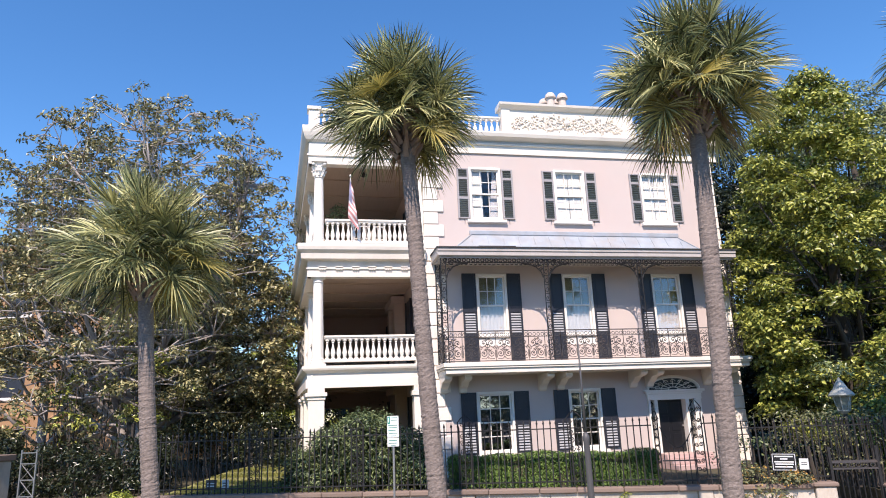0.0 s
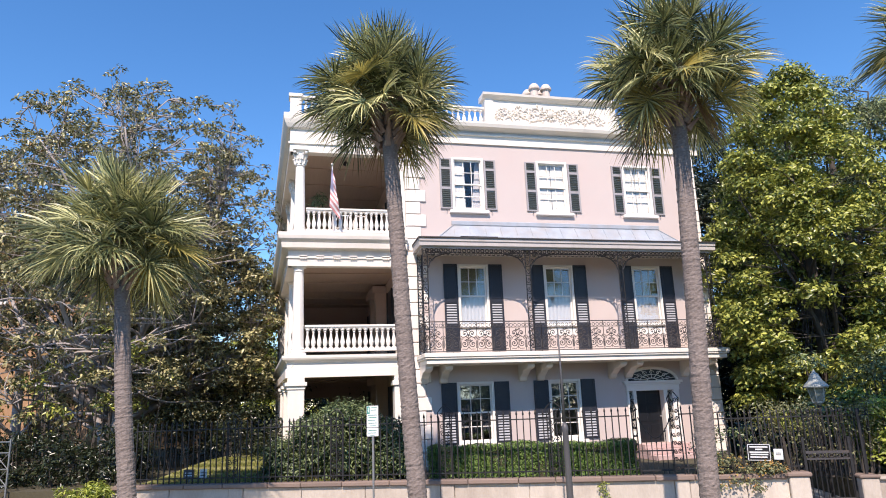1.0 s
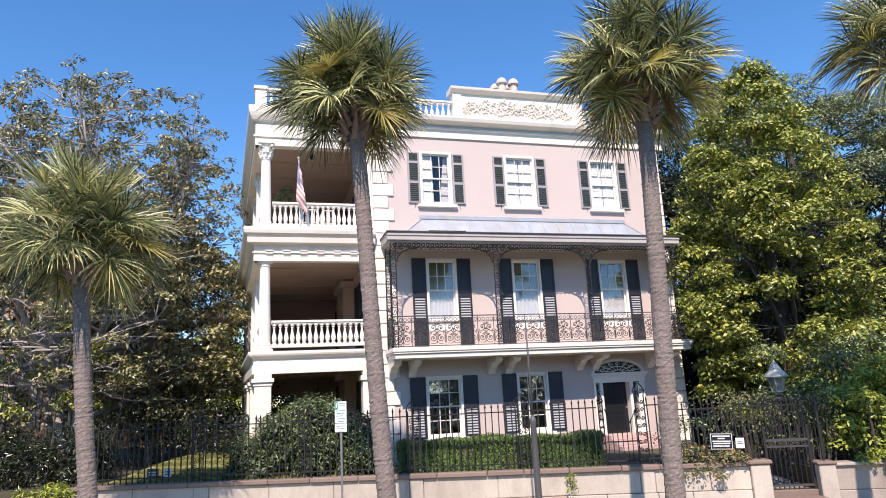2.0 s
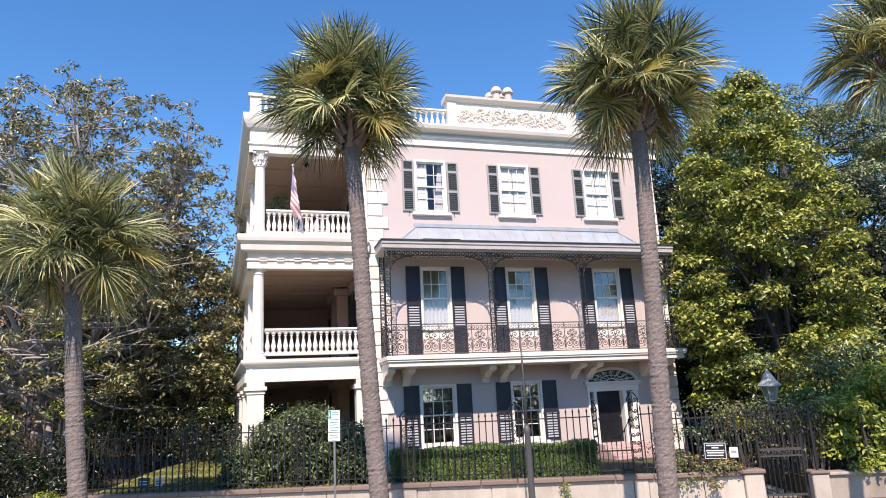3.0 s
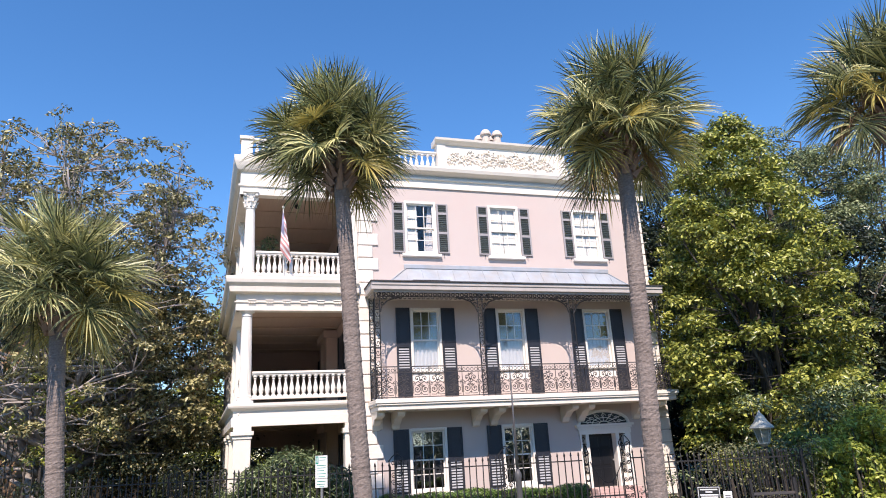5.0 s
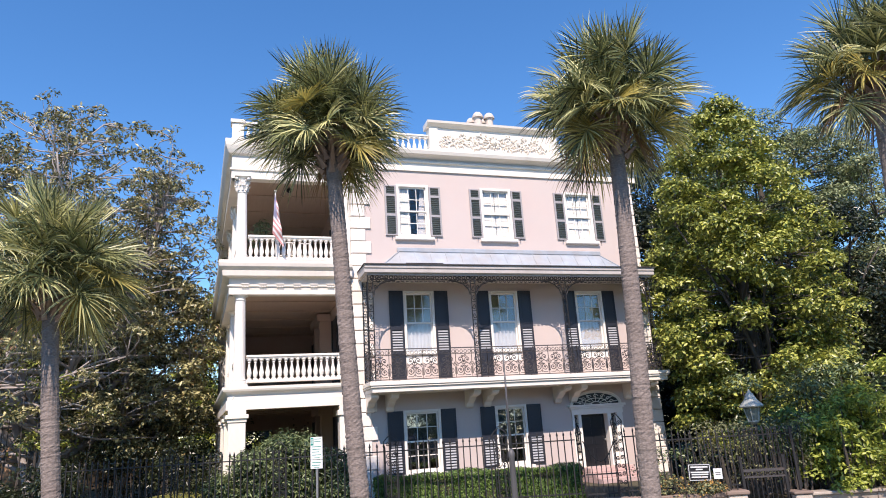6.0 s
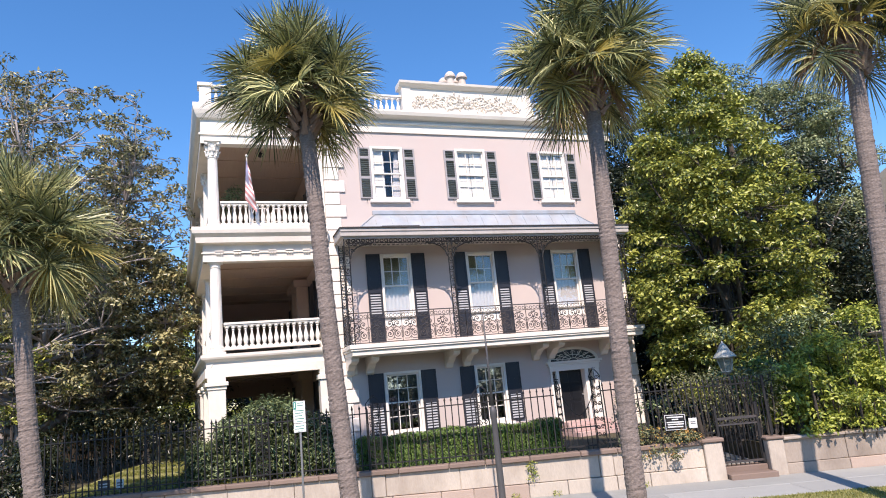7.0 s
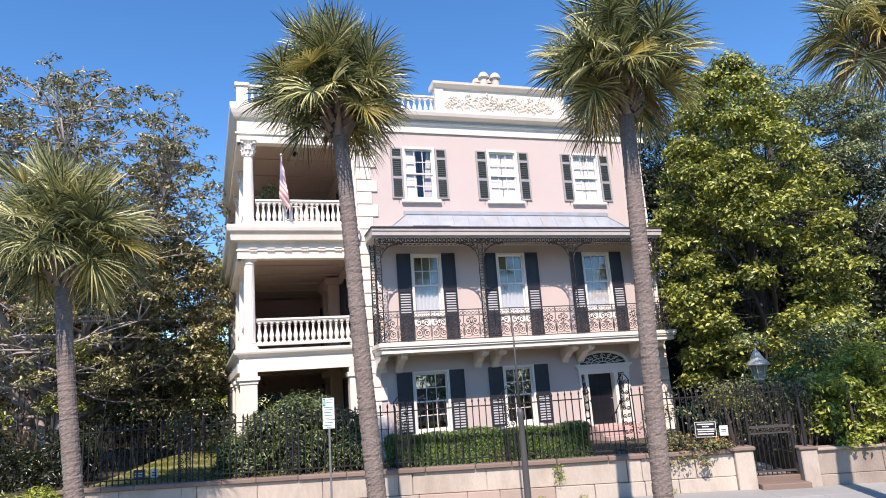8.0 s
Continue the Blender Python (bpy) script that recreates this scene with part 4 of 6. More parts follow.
porch_band("porch_entablature", [(0.0, 4.36), (0.04, 4.36), (0.04, 4.62), (0.0, 4.64), (0.0, 4.80), (0.06, 4.86), (0.13, 4.90), (0.15, 4.95), (0.15, 5.03)], "white moulded porch entablature")
porch_band("porch_entablature", [(0.0, 7.86), (0.03, 7.86), (0.03, 8.10), (0.07, 8.11), (0.07, 8.15), (0.02, 8.16), (0.02, 8.38), (0.22, 8.42), (0.24, 8.58), (0.20, 8.60), (0.28, 8.66), (0.32, 8.70), (0.34, 8.80), (0.34, 8.90)])
porch_band("porch_cornice", [(0.0, 11.72), (0.03, 11.72), (0.03, 11.98), (0.08, 12.0), (0.08, 12.06), (0.02, 12.08), (0.02, 12.50), (0.12, 12.56), (0.18, 12.68), (0.22, 12.80), (0.24, 12.92), (0.24, 13.02)])
for i in range(7):
    x = 1.50 + i * 0.53
    bm = bx(x, x + 0.24, -0.075, -0.002, 8.165, 8.20)
    for q in range(3):
        box(bm, x + 0.02 + q * 0.075, x + 0.07 + q * 0.075, -0.07, -0.045, 8.115 - 0.04, 8.115 - 0.003)
    part("guttae_block", bm, WHITE, house)
for z, t in ((FLOOR2, 0.14), (FLOOR3, 0.14)):
    part("porch_floor", bx(PX0 + 0.04, X0 - 0.002, 0.05, PEND, z - t, z - 0.02), TRIM, house)
for z in (4.62, 8.30, 12.35):
    bm = bx(PX0 + 0.3, X0 - 0.002, 0.3, PEND - 0.05, z - 0.04, z)
    part("porch_ceiling", bm, CEIL, house, "brown boarded porch ceiling")
    for k in range(6):
        part("ceiling_beam", bx(PX0 + 0.3, X0 - 0.002, 1.2 + 1.9 * k, 1.42 + 1.9 * k, z - 0.08, z - 0.042), CEIL, house)
part("porch_roof", bx(PX0 + 0.04, X0 - 0.002, 0.05, PEND, 12.90, 13.0), METALROOF, house)
part("porch_base", bx(PX0 - 0.05, X0 - 0.002, -0.12, PEND, 0.9, FLOOR1), STONE, house)
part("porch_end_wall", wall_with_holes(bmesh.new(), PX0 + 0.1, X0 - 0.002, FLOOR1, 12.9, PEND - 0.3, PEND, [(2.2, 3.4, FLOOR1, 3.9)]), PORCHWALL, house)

COL2 = [(0.24, 0), (0.24, 0.09), (0.205, 0.11), (0.215, 0.15), (0.18, 0.19), (0.176, 0.9), (0.155, 2.52), (0.152, 2.58), (0.175, 2.60), (0.155, 2.63), (0.155, 2.68), (0.215, 2.74), (0.215, 2.76)]
COL3 = [(0.22, 0), (0.22, 0.10), (0.19, 0.12), (0.20, 0.17), (0.172, 0.20), (0.17, 0.9), (0.145, 2.26), (0.165, 2.28), (0.15, 2.32), (0.155, 2.5), (0.20, 2.62), (0.16, 2.64), (0.17, 2.74), (0.235, 2.80)]
def column(parent, name, prof, x, y, z0, capital):
    lo = [p for p in prof if p[1] <= 0.2]
    hi = [p for p in prof if p[1] > 2.2]
    bm = lathe(bmesh.new(), [(r, z + z0) for r, z in lo], x, y, 20)
    mid = [p for p in prof if 0.19 <= p[1] <= 2.53]
    lathe(bm, [(r * 0.995, z + z0) for r, z in mid], x, y, 40, flute=0.045)
    lathe(bm, [(r, z + z0) for r, z in hi], x, y, 20)
    top = z0 + prof[-1][1]
    if capital == "leafy":
        for ring, (zz, rr_, ln) in enumerate(((2.34, 0.16, 0.2), (2.5, 0.17, 0.2))):
            for k in range(8):
                a = 2 * math.pi * (k + 0.5 * ring) / 8
                c, s = math.cos(a), math.sin(a)
                tube(bm, [(x + c * rr_, y + s * rr_, z0 + zz), (x + c * (rr_ + 0.03), y + s * (rr_ + 0.03), z0 + zz + ln * 0.7), (x + c * (rr_ + 0.09), y + s * (rr_ + 0.09), z0 + zz + ln * 0.85), (x + c * (rr_ + 0.08), y + s * (rr_ + 0.08), z0 + zz + ln * 0.65)], [0.045, 0.04, 0.03, 0.012], 5)
        for k in range(4):
            a = math.pi / 4 + k * math.pi / 2
            ball(bm, (x + 0.26 * math.cos(a), y + 0.26 * math.sin(a), z0 + 2.72), 0.055, 5)
    w = 0.25 if capital == "leafy" else 0.235
    box(bm, x - w, x + w, y - w, y + w, top - 0.002, top + 0.055)
    box(bm, x - 0.25, x + 0.25, y - 0.25, y + 0.25, z0 - 0.06, z0 + 0.002)
    return part(name, bm, TRIM, parent)


for k in range(5):
    y = PY_COL + k * 2.9
    column(house, "porch_column", COL2, PX_COL, y, FLOOR2 + 0.06, "plain")
    column(house, "porch_column", COL3, PX_COL, y, FLOOR3 + 0.06, "leafy")
    bm = bx(PX_COL - 0.29, PX_COL + 0.21, y - 0.22, y + 0.24, FLOOR1 - 0.1, 4.08)
    box(bm, PX_COL - 0.33, PX_COL + 0.25, y - 0.26, y + 0.28, FLOOR1 - 0.1, FLOOR1 + 0.16)
    box(bm, PX_COL - 0.32, PX_COL + 0.24, y - 0.25, y + 0.27, 4.0, 4.1)
    box(bm, PX_COL - 0.37, PX_COL + 0.29, y - 0.30, y + 0.32, 4.102, 4.22)
    box(bm, PX_COL - 0.30, PX_COL + 0.22, y - 0.20, y + 0.25, 4.222, 4.36)
    part("porch_pier", bm, WHITE, house, bevel=0.012)
for z0, z1 in ((FLOOR2, 7.86), (FLOOR3, 11.72)):
    bm = bx(4.62, 4.965, 0.0, 0.34, z0, z1)
    box(bm, 4.58, 4.968, -0.03, 0.36, z0, z0 + 0.14)
    box(bm, 4.57, 4.968, -0.04, 0.36, z1 - 0.14, z1)
    part("porch_pilaster", bm, WHITE, house, bevel=0.01)
bm = bx(4.48, 4.965, -0.02, 0.40, FLOOR1, 4.36)
box(bm, 4.42, 4.968, -0.07, 0.44, 4.05, 4.2)
part("porch_pier", bm, WHITE, house, bevel=0.012)
balustrade(house, 1.69, 4.60, 0.14, FLOOR2 + 0.12, 0.83, 16, 0.078)
balustrade(house, 1.69, 4.60, 0.14, FLOOR3 + 0.08, 0.82, 17, 0.072)
for z0 in (FLOOR2 + 0.12, FLOOR3 + 0.08):
    bm = bx(PX_COL - 0.08, PX_COL + 0.08, 0.4, PEND - 0.3, z0, z0 + 0.09)
    box(bm, PX_COL - 0.1, PX_COL + 0.1, 0.4, PEND - 0.3, z0 + 0.75, z0 + 0.83)
    for k in range(60):
        yy = 0.5 + k * 0.19
        lathe(bm, [(0.07, z0 + 0.09), (0.03, z0 + 0.15), (0.07, z0 + 0.32), (0.03, z0 + 0.6), (0.065, z0 + 0.75)], PX_COL, yy, 6)
    part("side_balustrade", bm, TRIM, house)
# doors, shuttered windows and a vestibule on the porch wall
for z0, h in ((FLOOR1, 2.5), (FLOOR2, 2.7), (FLOOR3, 2.5)):
    for y in (1.3, 3.3, 8.2, 10.2):
        bm = bx(X0 - 0.06, X0 - 0.003, y, y + 1.1, z0, z0 + h)
        box(bm, X0 - 0.1, X0 - 0.003, y - 0.12, y - 0.002, z0, z0 + h)
        box(bm, X0 - 0.1, X0 - 0.003, y + 1.102, y + 1.22, z0, z0 + h)
        part("porch_shutter", bm, SHUTTER_DK, house)
    if z0 < FLOOR3:
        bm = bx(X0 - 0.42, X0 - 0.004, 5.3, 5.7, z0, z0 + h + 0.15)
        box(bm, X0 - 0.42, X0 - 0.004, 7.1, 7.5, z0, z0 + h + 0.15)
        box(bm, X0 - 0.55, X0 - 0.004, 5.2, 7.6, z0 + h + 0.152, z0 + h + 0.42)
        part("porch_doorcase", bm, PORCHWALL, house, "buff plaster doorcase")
    part("porch_door", bx(X0 - 0.2, X0 - 0.005, 5.76, 7.04, z0, z0 + h + 0.14), DOORBLACK, house)
# the garden side of the porch flares out towards the back, along the lot line
SKEW = -0.05
for ob in house.children:
    if ob.name.split(".")[0] in ("porch_entablature", "porch_cornice", "porch_floor", "porch_ceiling", "ceiling_beam", "porch_roof", "porch_base", "porch_end_wall", "porch_column", "porch_pier", "side_balustrade"):
        for v in ob.data.vertices:
            if v.co.y > 0.45:
                v.co.x += SKEW * v.co.y * max(0.0, min(1.0, (X0 - v.co.x) / (X0 - PX0 - 0.4)))

# ---- things on the porches ----
flag = thing("flag", "drooping striped flag on a white pole at the porch rail", "flag")
bm = bmesh.new()
tube(bm, [(2.56, -0.02, 9.05), (2.53, -0.20, 10.2), (2.51, -0.34, 11.16)], 0.02, 8)
part("flag_pole", bm, TRIM, flag)
bm = bmesh.new()
ball(bm, (2.51, -0.345, 11.20), 0.045, 6)
part("pole_finial", bm, TRIM, flag)
bm = bmesh.new()
NU, NV = 22, 26
grid = []
for i in range(NU + 1):
    u = i / NU
    row = []
    for j in range(NV + 1):
        v = j / NV
        fold = math.sin(v * 13 + u * 3.0) * 0.055 * (0.3 + u)
        x = 2.52 + 0.03 * v + (u - 0.35) * (0.09 + 0.27 * v)
        y = -0.37 + 0.06 * v + fold
        z = 11.08 - v * 1.30 - u * (0.30 + 0.15 * v)
        row.append(bm.verts.new((x, y, z)))
    grid.append(row)
for i in range(NU):
    for j in range(NV):
        f = bm.faces.new((grid[i][j], grid[i + 1][j], grid[i + 1][j + 1], grid[i][j + 1]))
        f.material_index = 2 if (i < NU * 0.42 and j < NV * 7 / 13) else (0 if (j * 13 // NV) % 2 == 0 else 1)
part("flag_cloth", bm, [FLAGRED, FLAGWHITE, FLAGBLUE], flag, smooth=True)

plant = thing("potted_plant", "leafy green shrub in a clay pot on the upper porch", "plant")
part("pot", lathe(bmesh.new(), [(0.12, FLOOR3 + 0.0), (0.18, FLOOR3 + 0.3), (0.2, FLOOR3 + 0.32), (0.2, FLOOR3 + 0.38)], 2.1, 1.6, 12), REDSTONE, plant)
bm = bmesh.new()
tube(bm, [(2.1, 1.6, FLOOR3 + 0.3), (2.12, 1.58, FLOOR3 + 1.3)], 0.025, 6)
part("stem", bm, BARK, plant)
rng = np.random.default_rng(11)
c, d = clump_points([(2.1, 1.6, 10.3, 0.33), (2.2, 1.5, 10.55, 0.26), (2.0, 1.6, 10.0, 0.25)], 1800, rng, 1.1)
part("foliage", leaves_mesh("foliage", c, d, 0.13, BUSHLEAF, rng, 0.3), None, plant)

porch_lamp = thing("porch_lamp", "small dark glass lantern hanging from the porch ceiling", "lamp", pose(3.15, 2.2, 0.17))
bm = bmesh.new()
tube(bm, [(0, 0, 12.18), (0, 0, 12.10)], 0.02, 5)
part("chain", bm, IRON, porch_lamp)
part("lamp_body", lathe(bmesh.new(), [(0.05, 12.10), (0.11, 12.07), (0.10, 11.98), (0.04, 11.94)], n=8), IRON, porch_lamp)
porch_chair = thing("porch_chair", "white painted metal chair on the upper porch", "chair", group="porch chairs")
bm = bmesh.new()
tube(bm, [(-0.24, 0, 0), (-0.25, 0.0, 0.7), (-0.18, 0, 0.88), (0.18, 0, 0.88), (0.25, 0, 0.7), (0.24, 0, 0)], 0.022, 6)
for k in range(4):
    tube(bm, [(-0.14 + 0.093 * k, 0, 0.45), (-0.14 + 0.093 * k, 0, 0.88)], 0.012, 5)
part("backrest", bm, TRIM, porch_chair)
part("seat", bx(-0.25, 0.25, 0.0, 0.46, 0.42, 0.46), TRIM, porch_chair, bevel=0.01)
for sx in (-0.22, 0.22):
    bm = bmesh.new()
    tube(bm, [(sx, 0.44, 0), (sx, 0.43, 0.43)], 0.02, 6)
    part("leg", bm, TRIM, porch_chair)
porch_chair.matrix_basis = pose(2.95, 0.75, FLOOR3 - 0.02)
copy_thing(porch_chair, pose(3.55, 0.8, FLOOR3 - 0.02, 0, 0, 6))

# ---- street wall ----
wall = thing("garden_wall", "low buff stone garden wall with brown coping along the pavement", "wall", STREET, kind="structure")
part("wall_core", bx(-12.0, 5.6, 17.25, 17.45, 0.3, 1.46), STONE, wall)
rr = random.Random(3)


def stone_piece(parent, name, s0, s1, d0, d1, z0, z1, material, bevel=0.012, tilt=0.0):
    key = (name, material.name, round(s1 - s0, 2), round(z1 - z0, 2), round(d1 - d0, 2))
    if key not in QM:
        w, dd, h = (s1 - s0) / 2, (d1 - d0) / 2, (z1 - z0) / 2
        QM[key] = mesh_of(bx(-w, w, -dd, dd, -h, h), name, material, bevel=bevel)
    return part(name, QM[key], None, parent, at=pose((s0 + s1) / 2, (d0 + d1) / 2, (z0 + z1) / 2, rr.uniform(-tilt, tilt), rr.uniform(-tilt, tilt), rr.uniform(-tilt, tilt)))


PIERS = (-8.4, -2.78, 2.85)
edges = [-12.0, -10.3, -8.6, -8.2, -6.6, -4.9, -2.95, -2.6, -0.75, 1.0, 2.68, 3.02, 4.3, 5.22]
for a, b in zip(edges, edges[1:]):
    pier = b - a < 0.5
    stone_piece(wall, "wall_block", a + 0.006, b - 0.006, 17.17 if pier else 17.2, 17.26, 0.94, 1.457, STONE, tilt=0.15)
s = -12.0
k = 0
while s < 5.2:
    w = (0.95, 1.2, 0.8, 1.35)[k % 4]
    e = min(s + w, 5.22)
    low = REDSTONE if -2.6 < s < -0.4 or k % 7 == 3 else STONE
    stone_piece(wall, "plinth_block", s + 0.006, e - 0.006, 17.14, 17.26, 0.50, 0.93, low, tilt=0.25)
    s = e
    k += 1
s = -12.0
k = 0
while s < 5.18:
    w = (1.25, 0.9, 1.1)[k % 3]
    e = min(s + w, 5.2)
    stone_piece(wall, "coping_stone", s + 0.005, e - 0.005, 17.11, 17.5, 1.46, 1.575, COPING, 0.02, tilt=0.35)
    s = e
    k += 1
stone_piece(wall, "gate_pier", 5.22, 5.66, 17.10, 17.55, 0.5, 1.50, STONE, 0.02)
stone_piece(wall, "coping_stone", 5.17, 5.71, 17.05, 17.6, 1.502, 1.60, COPING, 0.025)

wall2 = thing("side_wall", "buff stucco boundary wall under overhanging shrubs", "wall", STREET, kind="structure")
part("wall_core", bx(6.78, 30, 17.27, 17.55, 0.3, 1.40), GRIMY, wall2)
s, k = 7.12, 0
while s < 14:
    w = (1.5, 1.1, 1.7)[k % 3]
    stone_piece(wall2, "wall_block", s + 0.005, s + w - 0.005, 17.2, 17.3, 0.86, 1.40, GRIMY, tilt=0.2)
    stone_piece(wall2, "plinth_block", s + 0.005, s + w - 0.005, 17.16, 17.3, 0.45, 0.855, REDSTONE if k % 3 == 1 else GRIMY, tilt=0.3)
    stone_piece(wall2, "coping_stone", s + 0.005, s + w - 0.005, 17.12, 17.6, 1.402, 1.47, GRIMY, 0.015, tilt=0.3)
    s += w
    k += 1
stone_piece(wall2, "gate_pier", 6.74, 7.12, 17.10, 17.6, 0.45, 1.44, STONE, 0.02)
stone_piece(wall2, "coping_stone", 6.70, 7.14, 17.06, 17.62, 1.442, 1.51, COPING, 0.02)
steps = thing("gate_steps", "two red sandstone steps at the side gate", "steps", STREET)
part("step", bx(5.68, 6.80, 16.92, 17.3, 0.5, 0.745), COPING, steps, bevel=0.015)
part("step", bx(5.68, 6.73, 17.302, 17.7, 0.5, 0.88), COPING, steps, bevel=0.015)

# ---- iron fence ----
fence = thing("iron_fence", "tall black wrought-iron fence with spear tips on the garden wall", "fence", STREET)
def picket_mesh(ht):
    bm = bx(-0.0135, 0.0135, -0.0135, 0.0135, 0, ht - 0.13)
    tube(bm, [(0, 0, ht - 0.135), (0, 0, ht - 0.10), (0, 0, ht - 0.07), (0, 0, ht)], [0.014, 0.03, 0.022, 0.002], 4)
    return mesh_of(bm, "picket", IRON)


FD = 17.33
pk = picket_mesh(3.2 - 1.57)
pk_r = picket_mesh(3.04 - 1.57)
s = -11.4
while s < 3.65:
    if not 1.8 < s < 2.95:
        part("picket", pk, None, fence, at=pose(s, FD, 1.572, rr.uniform(-0.8, 0.8), rr.uniform(-0.8, 0.8)))
    s += 0.168
while s < 5.6:
    part("picket", pk_r, None, fence, at=pose(s, FD, 1.572, rr.uniform(-0.8, 0.8), rr.uniform(-0.8, 0.8)))
    s += 0.15
for a, b, z in ((-11.45, 1.8, 1.70), (2.95, 3.7, 1.70), (-11.45, 1.8, 2.96), (2.95, 3.7, 2.96), (3.7, 5.62, 1.70), (3.7, 5.62, 2.82)):
    part("rail", bx(a, b, FD - 0.022, FD + 0.022, z, z + 0.028), IRON, fence)


def standard_mesh(top, wd=0.16):
    """An openwork standard: two bars filled with scrolls, and a crested finial."""
    bm = bmesh.new()
    for sx in (-wd, wd):
        tube(bm, [(sx, 0, 0), (sx, 0, top - 0.35)], 0.016, 5)
    z, k = 0.06, 0
    while z < top - 0.5:
        for sg in (-1, 1):
            tube(bm, spiral(sg * wd * 0.48, z + 0.10, wd * 0.46, 1.5, start=k * math.pi, hand=sg, n=14, squash=1.1), 0.012, 4)
        z += 0.19
        k += 1
    for sg in (-1, 1):
        tube(bm, [(sg * wd, 0, top - 0.36), (sg * wd * 1.25, 0, top - 0.22), (sg * wd * 0.7, 0, top - 0.12), (sg * 0.02, 0, top - 0.05)], 0.014, 5)
        tube(bm, spiral(sg * wd * 0.55, top - 0.26, 0.06, 1.3, hand=sg, n=10), 0.011, 4)
    tube(bm, [(0, 0, top - 0.4), (0, 0, top)], [0.014, 0.004], 5)
    tube(bm, [(-0.05, 0, top - 0.02), (0.05, 0, top - 0.02)], 0.010, 4)
    return mesh_of(bm, "standard", IRON)


stm = standard_mesh(3.42 - 1.57)
for s in (-8.6, -5.7, -2.8, -0.05):
    part("standard", stm, None, fence, at=pose(s, FD, 1.572))

gate = thing("entrance_gate", "ornate black wrought-iron entrance gate with scrolled posts", "gate", STREET)
gm = standard_mesh(3.55 - 1.55, 0.11)
part("gate_post", gm, None, gate, at=pose(2.86, FD, 1.572))
part("gate_post", standard_mesh(3.35 - 1.55, 0.05), None, gate, at=pose(1.90, FD, 1.572))
for k in range(7):
    s = 2.03 + k * 0.115
    dip = 1.0 - abs((k - 3) / 3.2) ** 1.6
    h = 1.35 - 0.55 * dip
    bm = bmesh.new()
    tube(bm, [(0, 0, 0), (0, 0, h - 0.1), (0, 0, h - 0.06), (0, 0, h)], [0.011, 0.011, 0.022, 0.003], 5)
    part("gate_bar", bm, IRON, gate, at=pose(s, FD, 1.60))
part("gate_rail", bx(1.98, 2.77, FD - 0.015, FD + 0.015, 1.66, 1.70), IRON, gate)
part("gate_rail", bx(1.98, 2.77, FD - 0.015, FD + 0.015, 2.12, 2.15), IRON, gate)
bm = bmesh.new()
tube(bm, [(1.99 + 0.0975 * k, FD, 2.93 - 0.5 * math.sin(math.pi * k / 8)) for k in range(9)], 0.014, 4)
part("gate_top_curve", bm, IRON, gate)

side_gate = thing("side_gate", "black iron side gate with a heavy lock rail", "gate", STREET)
for k in range(9):
    s = 5.78 + k * 0.11
    bm = bmesh.new()
    tube(bm, [(0, 0, 0), (0, 0, 2.0), (0, 0, 2.04), (0, 0, 2.12)], [0.012, 0.012, 0.022, 0.003], 5)
    part("gate_bar", bm, IRON, side_gate, at=pose(s, FD + 0.05, 0.9))
for z0, z1 in ((1.98, 2.04), (1.84, 1.88), (0.95, 1.0)):
    part("gate_rail", bx(5.72, 6.70, FD + 0.02, FD + 0.08, z0, z1), IRON_GREY, side_gate)
for k in range(6):
    bm = bmesh.new()
    tube(bm, [(5.83 + 0.15 * k + 0.05 * math.cos(a), FD + 0.03, 1.93 + 0.04 * math.sin(a)) for a in [2 * math.pi * q / 8 for q in range(9)]], 0.01, 4)
    part("gate_ring", bm, IRON_GREY, side_gate)
for s in (5.70, 6.70):
    part("gate_post", bx(s - 0.03, s + 0.03, FD + 0.02, FD + 0.08, 0.9, 2.35), IRON, side_gate)
bm = bx(6.95, 7.00, FD, FD + 0.05, 1.5, 2.98)
back_fence = thing("side_fence", "dark iron fence running over the shaded side wall", "fence", STREET)
part("fence_post", bm, IRON, back_fence)
for k in range(12):
    part("picket", pk_r, None, back_fence, at=pose(5.75 + 0.14 * k, FD + 0.35, 1.55))
part("rail", bx(5.7, 7.4, FD + 0.33, FD + 0.37, 2.8, 2.83), IRON, back_fence)

# ---- street furniture ----
sign = thing("parking_sign", "white parking sign with green lettering on a steel post", "sign", street(-3.865, 14.2))
bm = bx(-0.02, 0.02, 0.012, 0.035, PAVE - 0.2, 3.40)
part("post", bm, STEEL, sign)
part("sign_plate", bx(-0.128, 0.128, -0.004, 0.008, 2.985, 3.435), SIGNWHITE, sign, bevel=0.003)
part("lower_plate", bx(-0.128, 0.128, -0.004, 0.008, 2.80, 2.975), SIGNWHITE, sign, bevel=0.003)
part("green_block", bx(-0.118, -0.06, -0.008, -0.005, 3.27, 3.425), SIGNGREEN, sign)
part("number_bar", bx(-0.098, -0.08, -0.012, -0.009, 3.30, 3.40), SIGNWHITE, sign)
for z, a, b, h in ((3.39, -0.04, 0.10, 0.02), (3.34, -0.04, 0.09, 0.02), (3.235, -0.10, 0.10, 0.022), (3.185, -0.085, 0.09, 0.022), (3.13, -0.10, 0.06, 0.022), (3.07, -0.09, 0.10, 0.022), (3.015, -0.06, 0.07, 0.018), (2.92, -0.09, 0.09, 0.022), (2.865, -0.10, 0.08, 0.022), (2.82, -0.05, 0.06, 0.016)):
    part("lettering_bar", bx(a, b, -0.008, -0.005, z, z + h * 0.55), SIGNGREEN, sign)

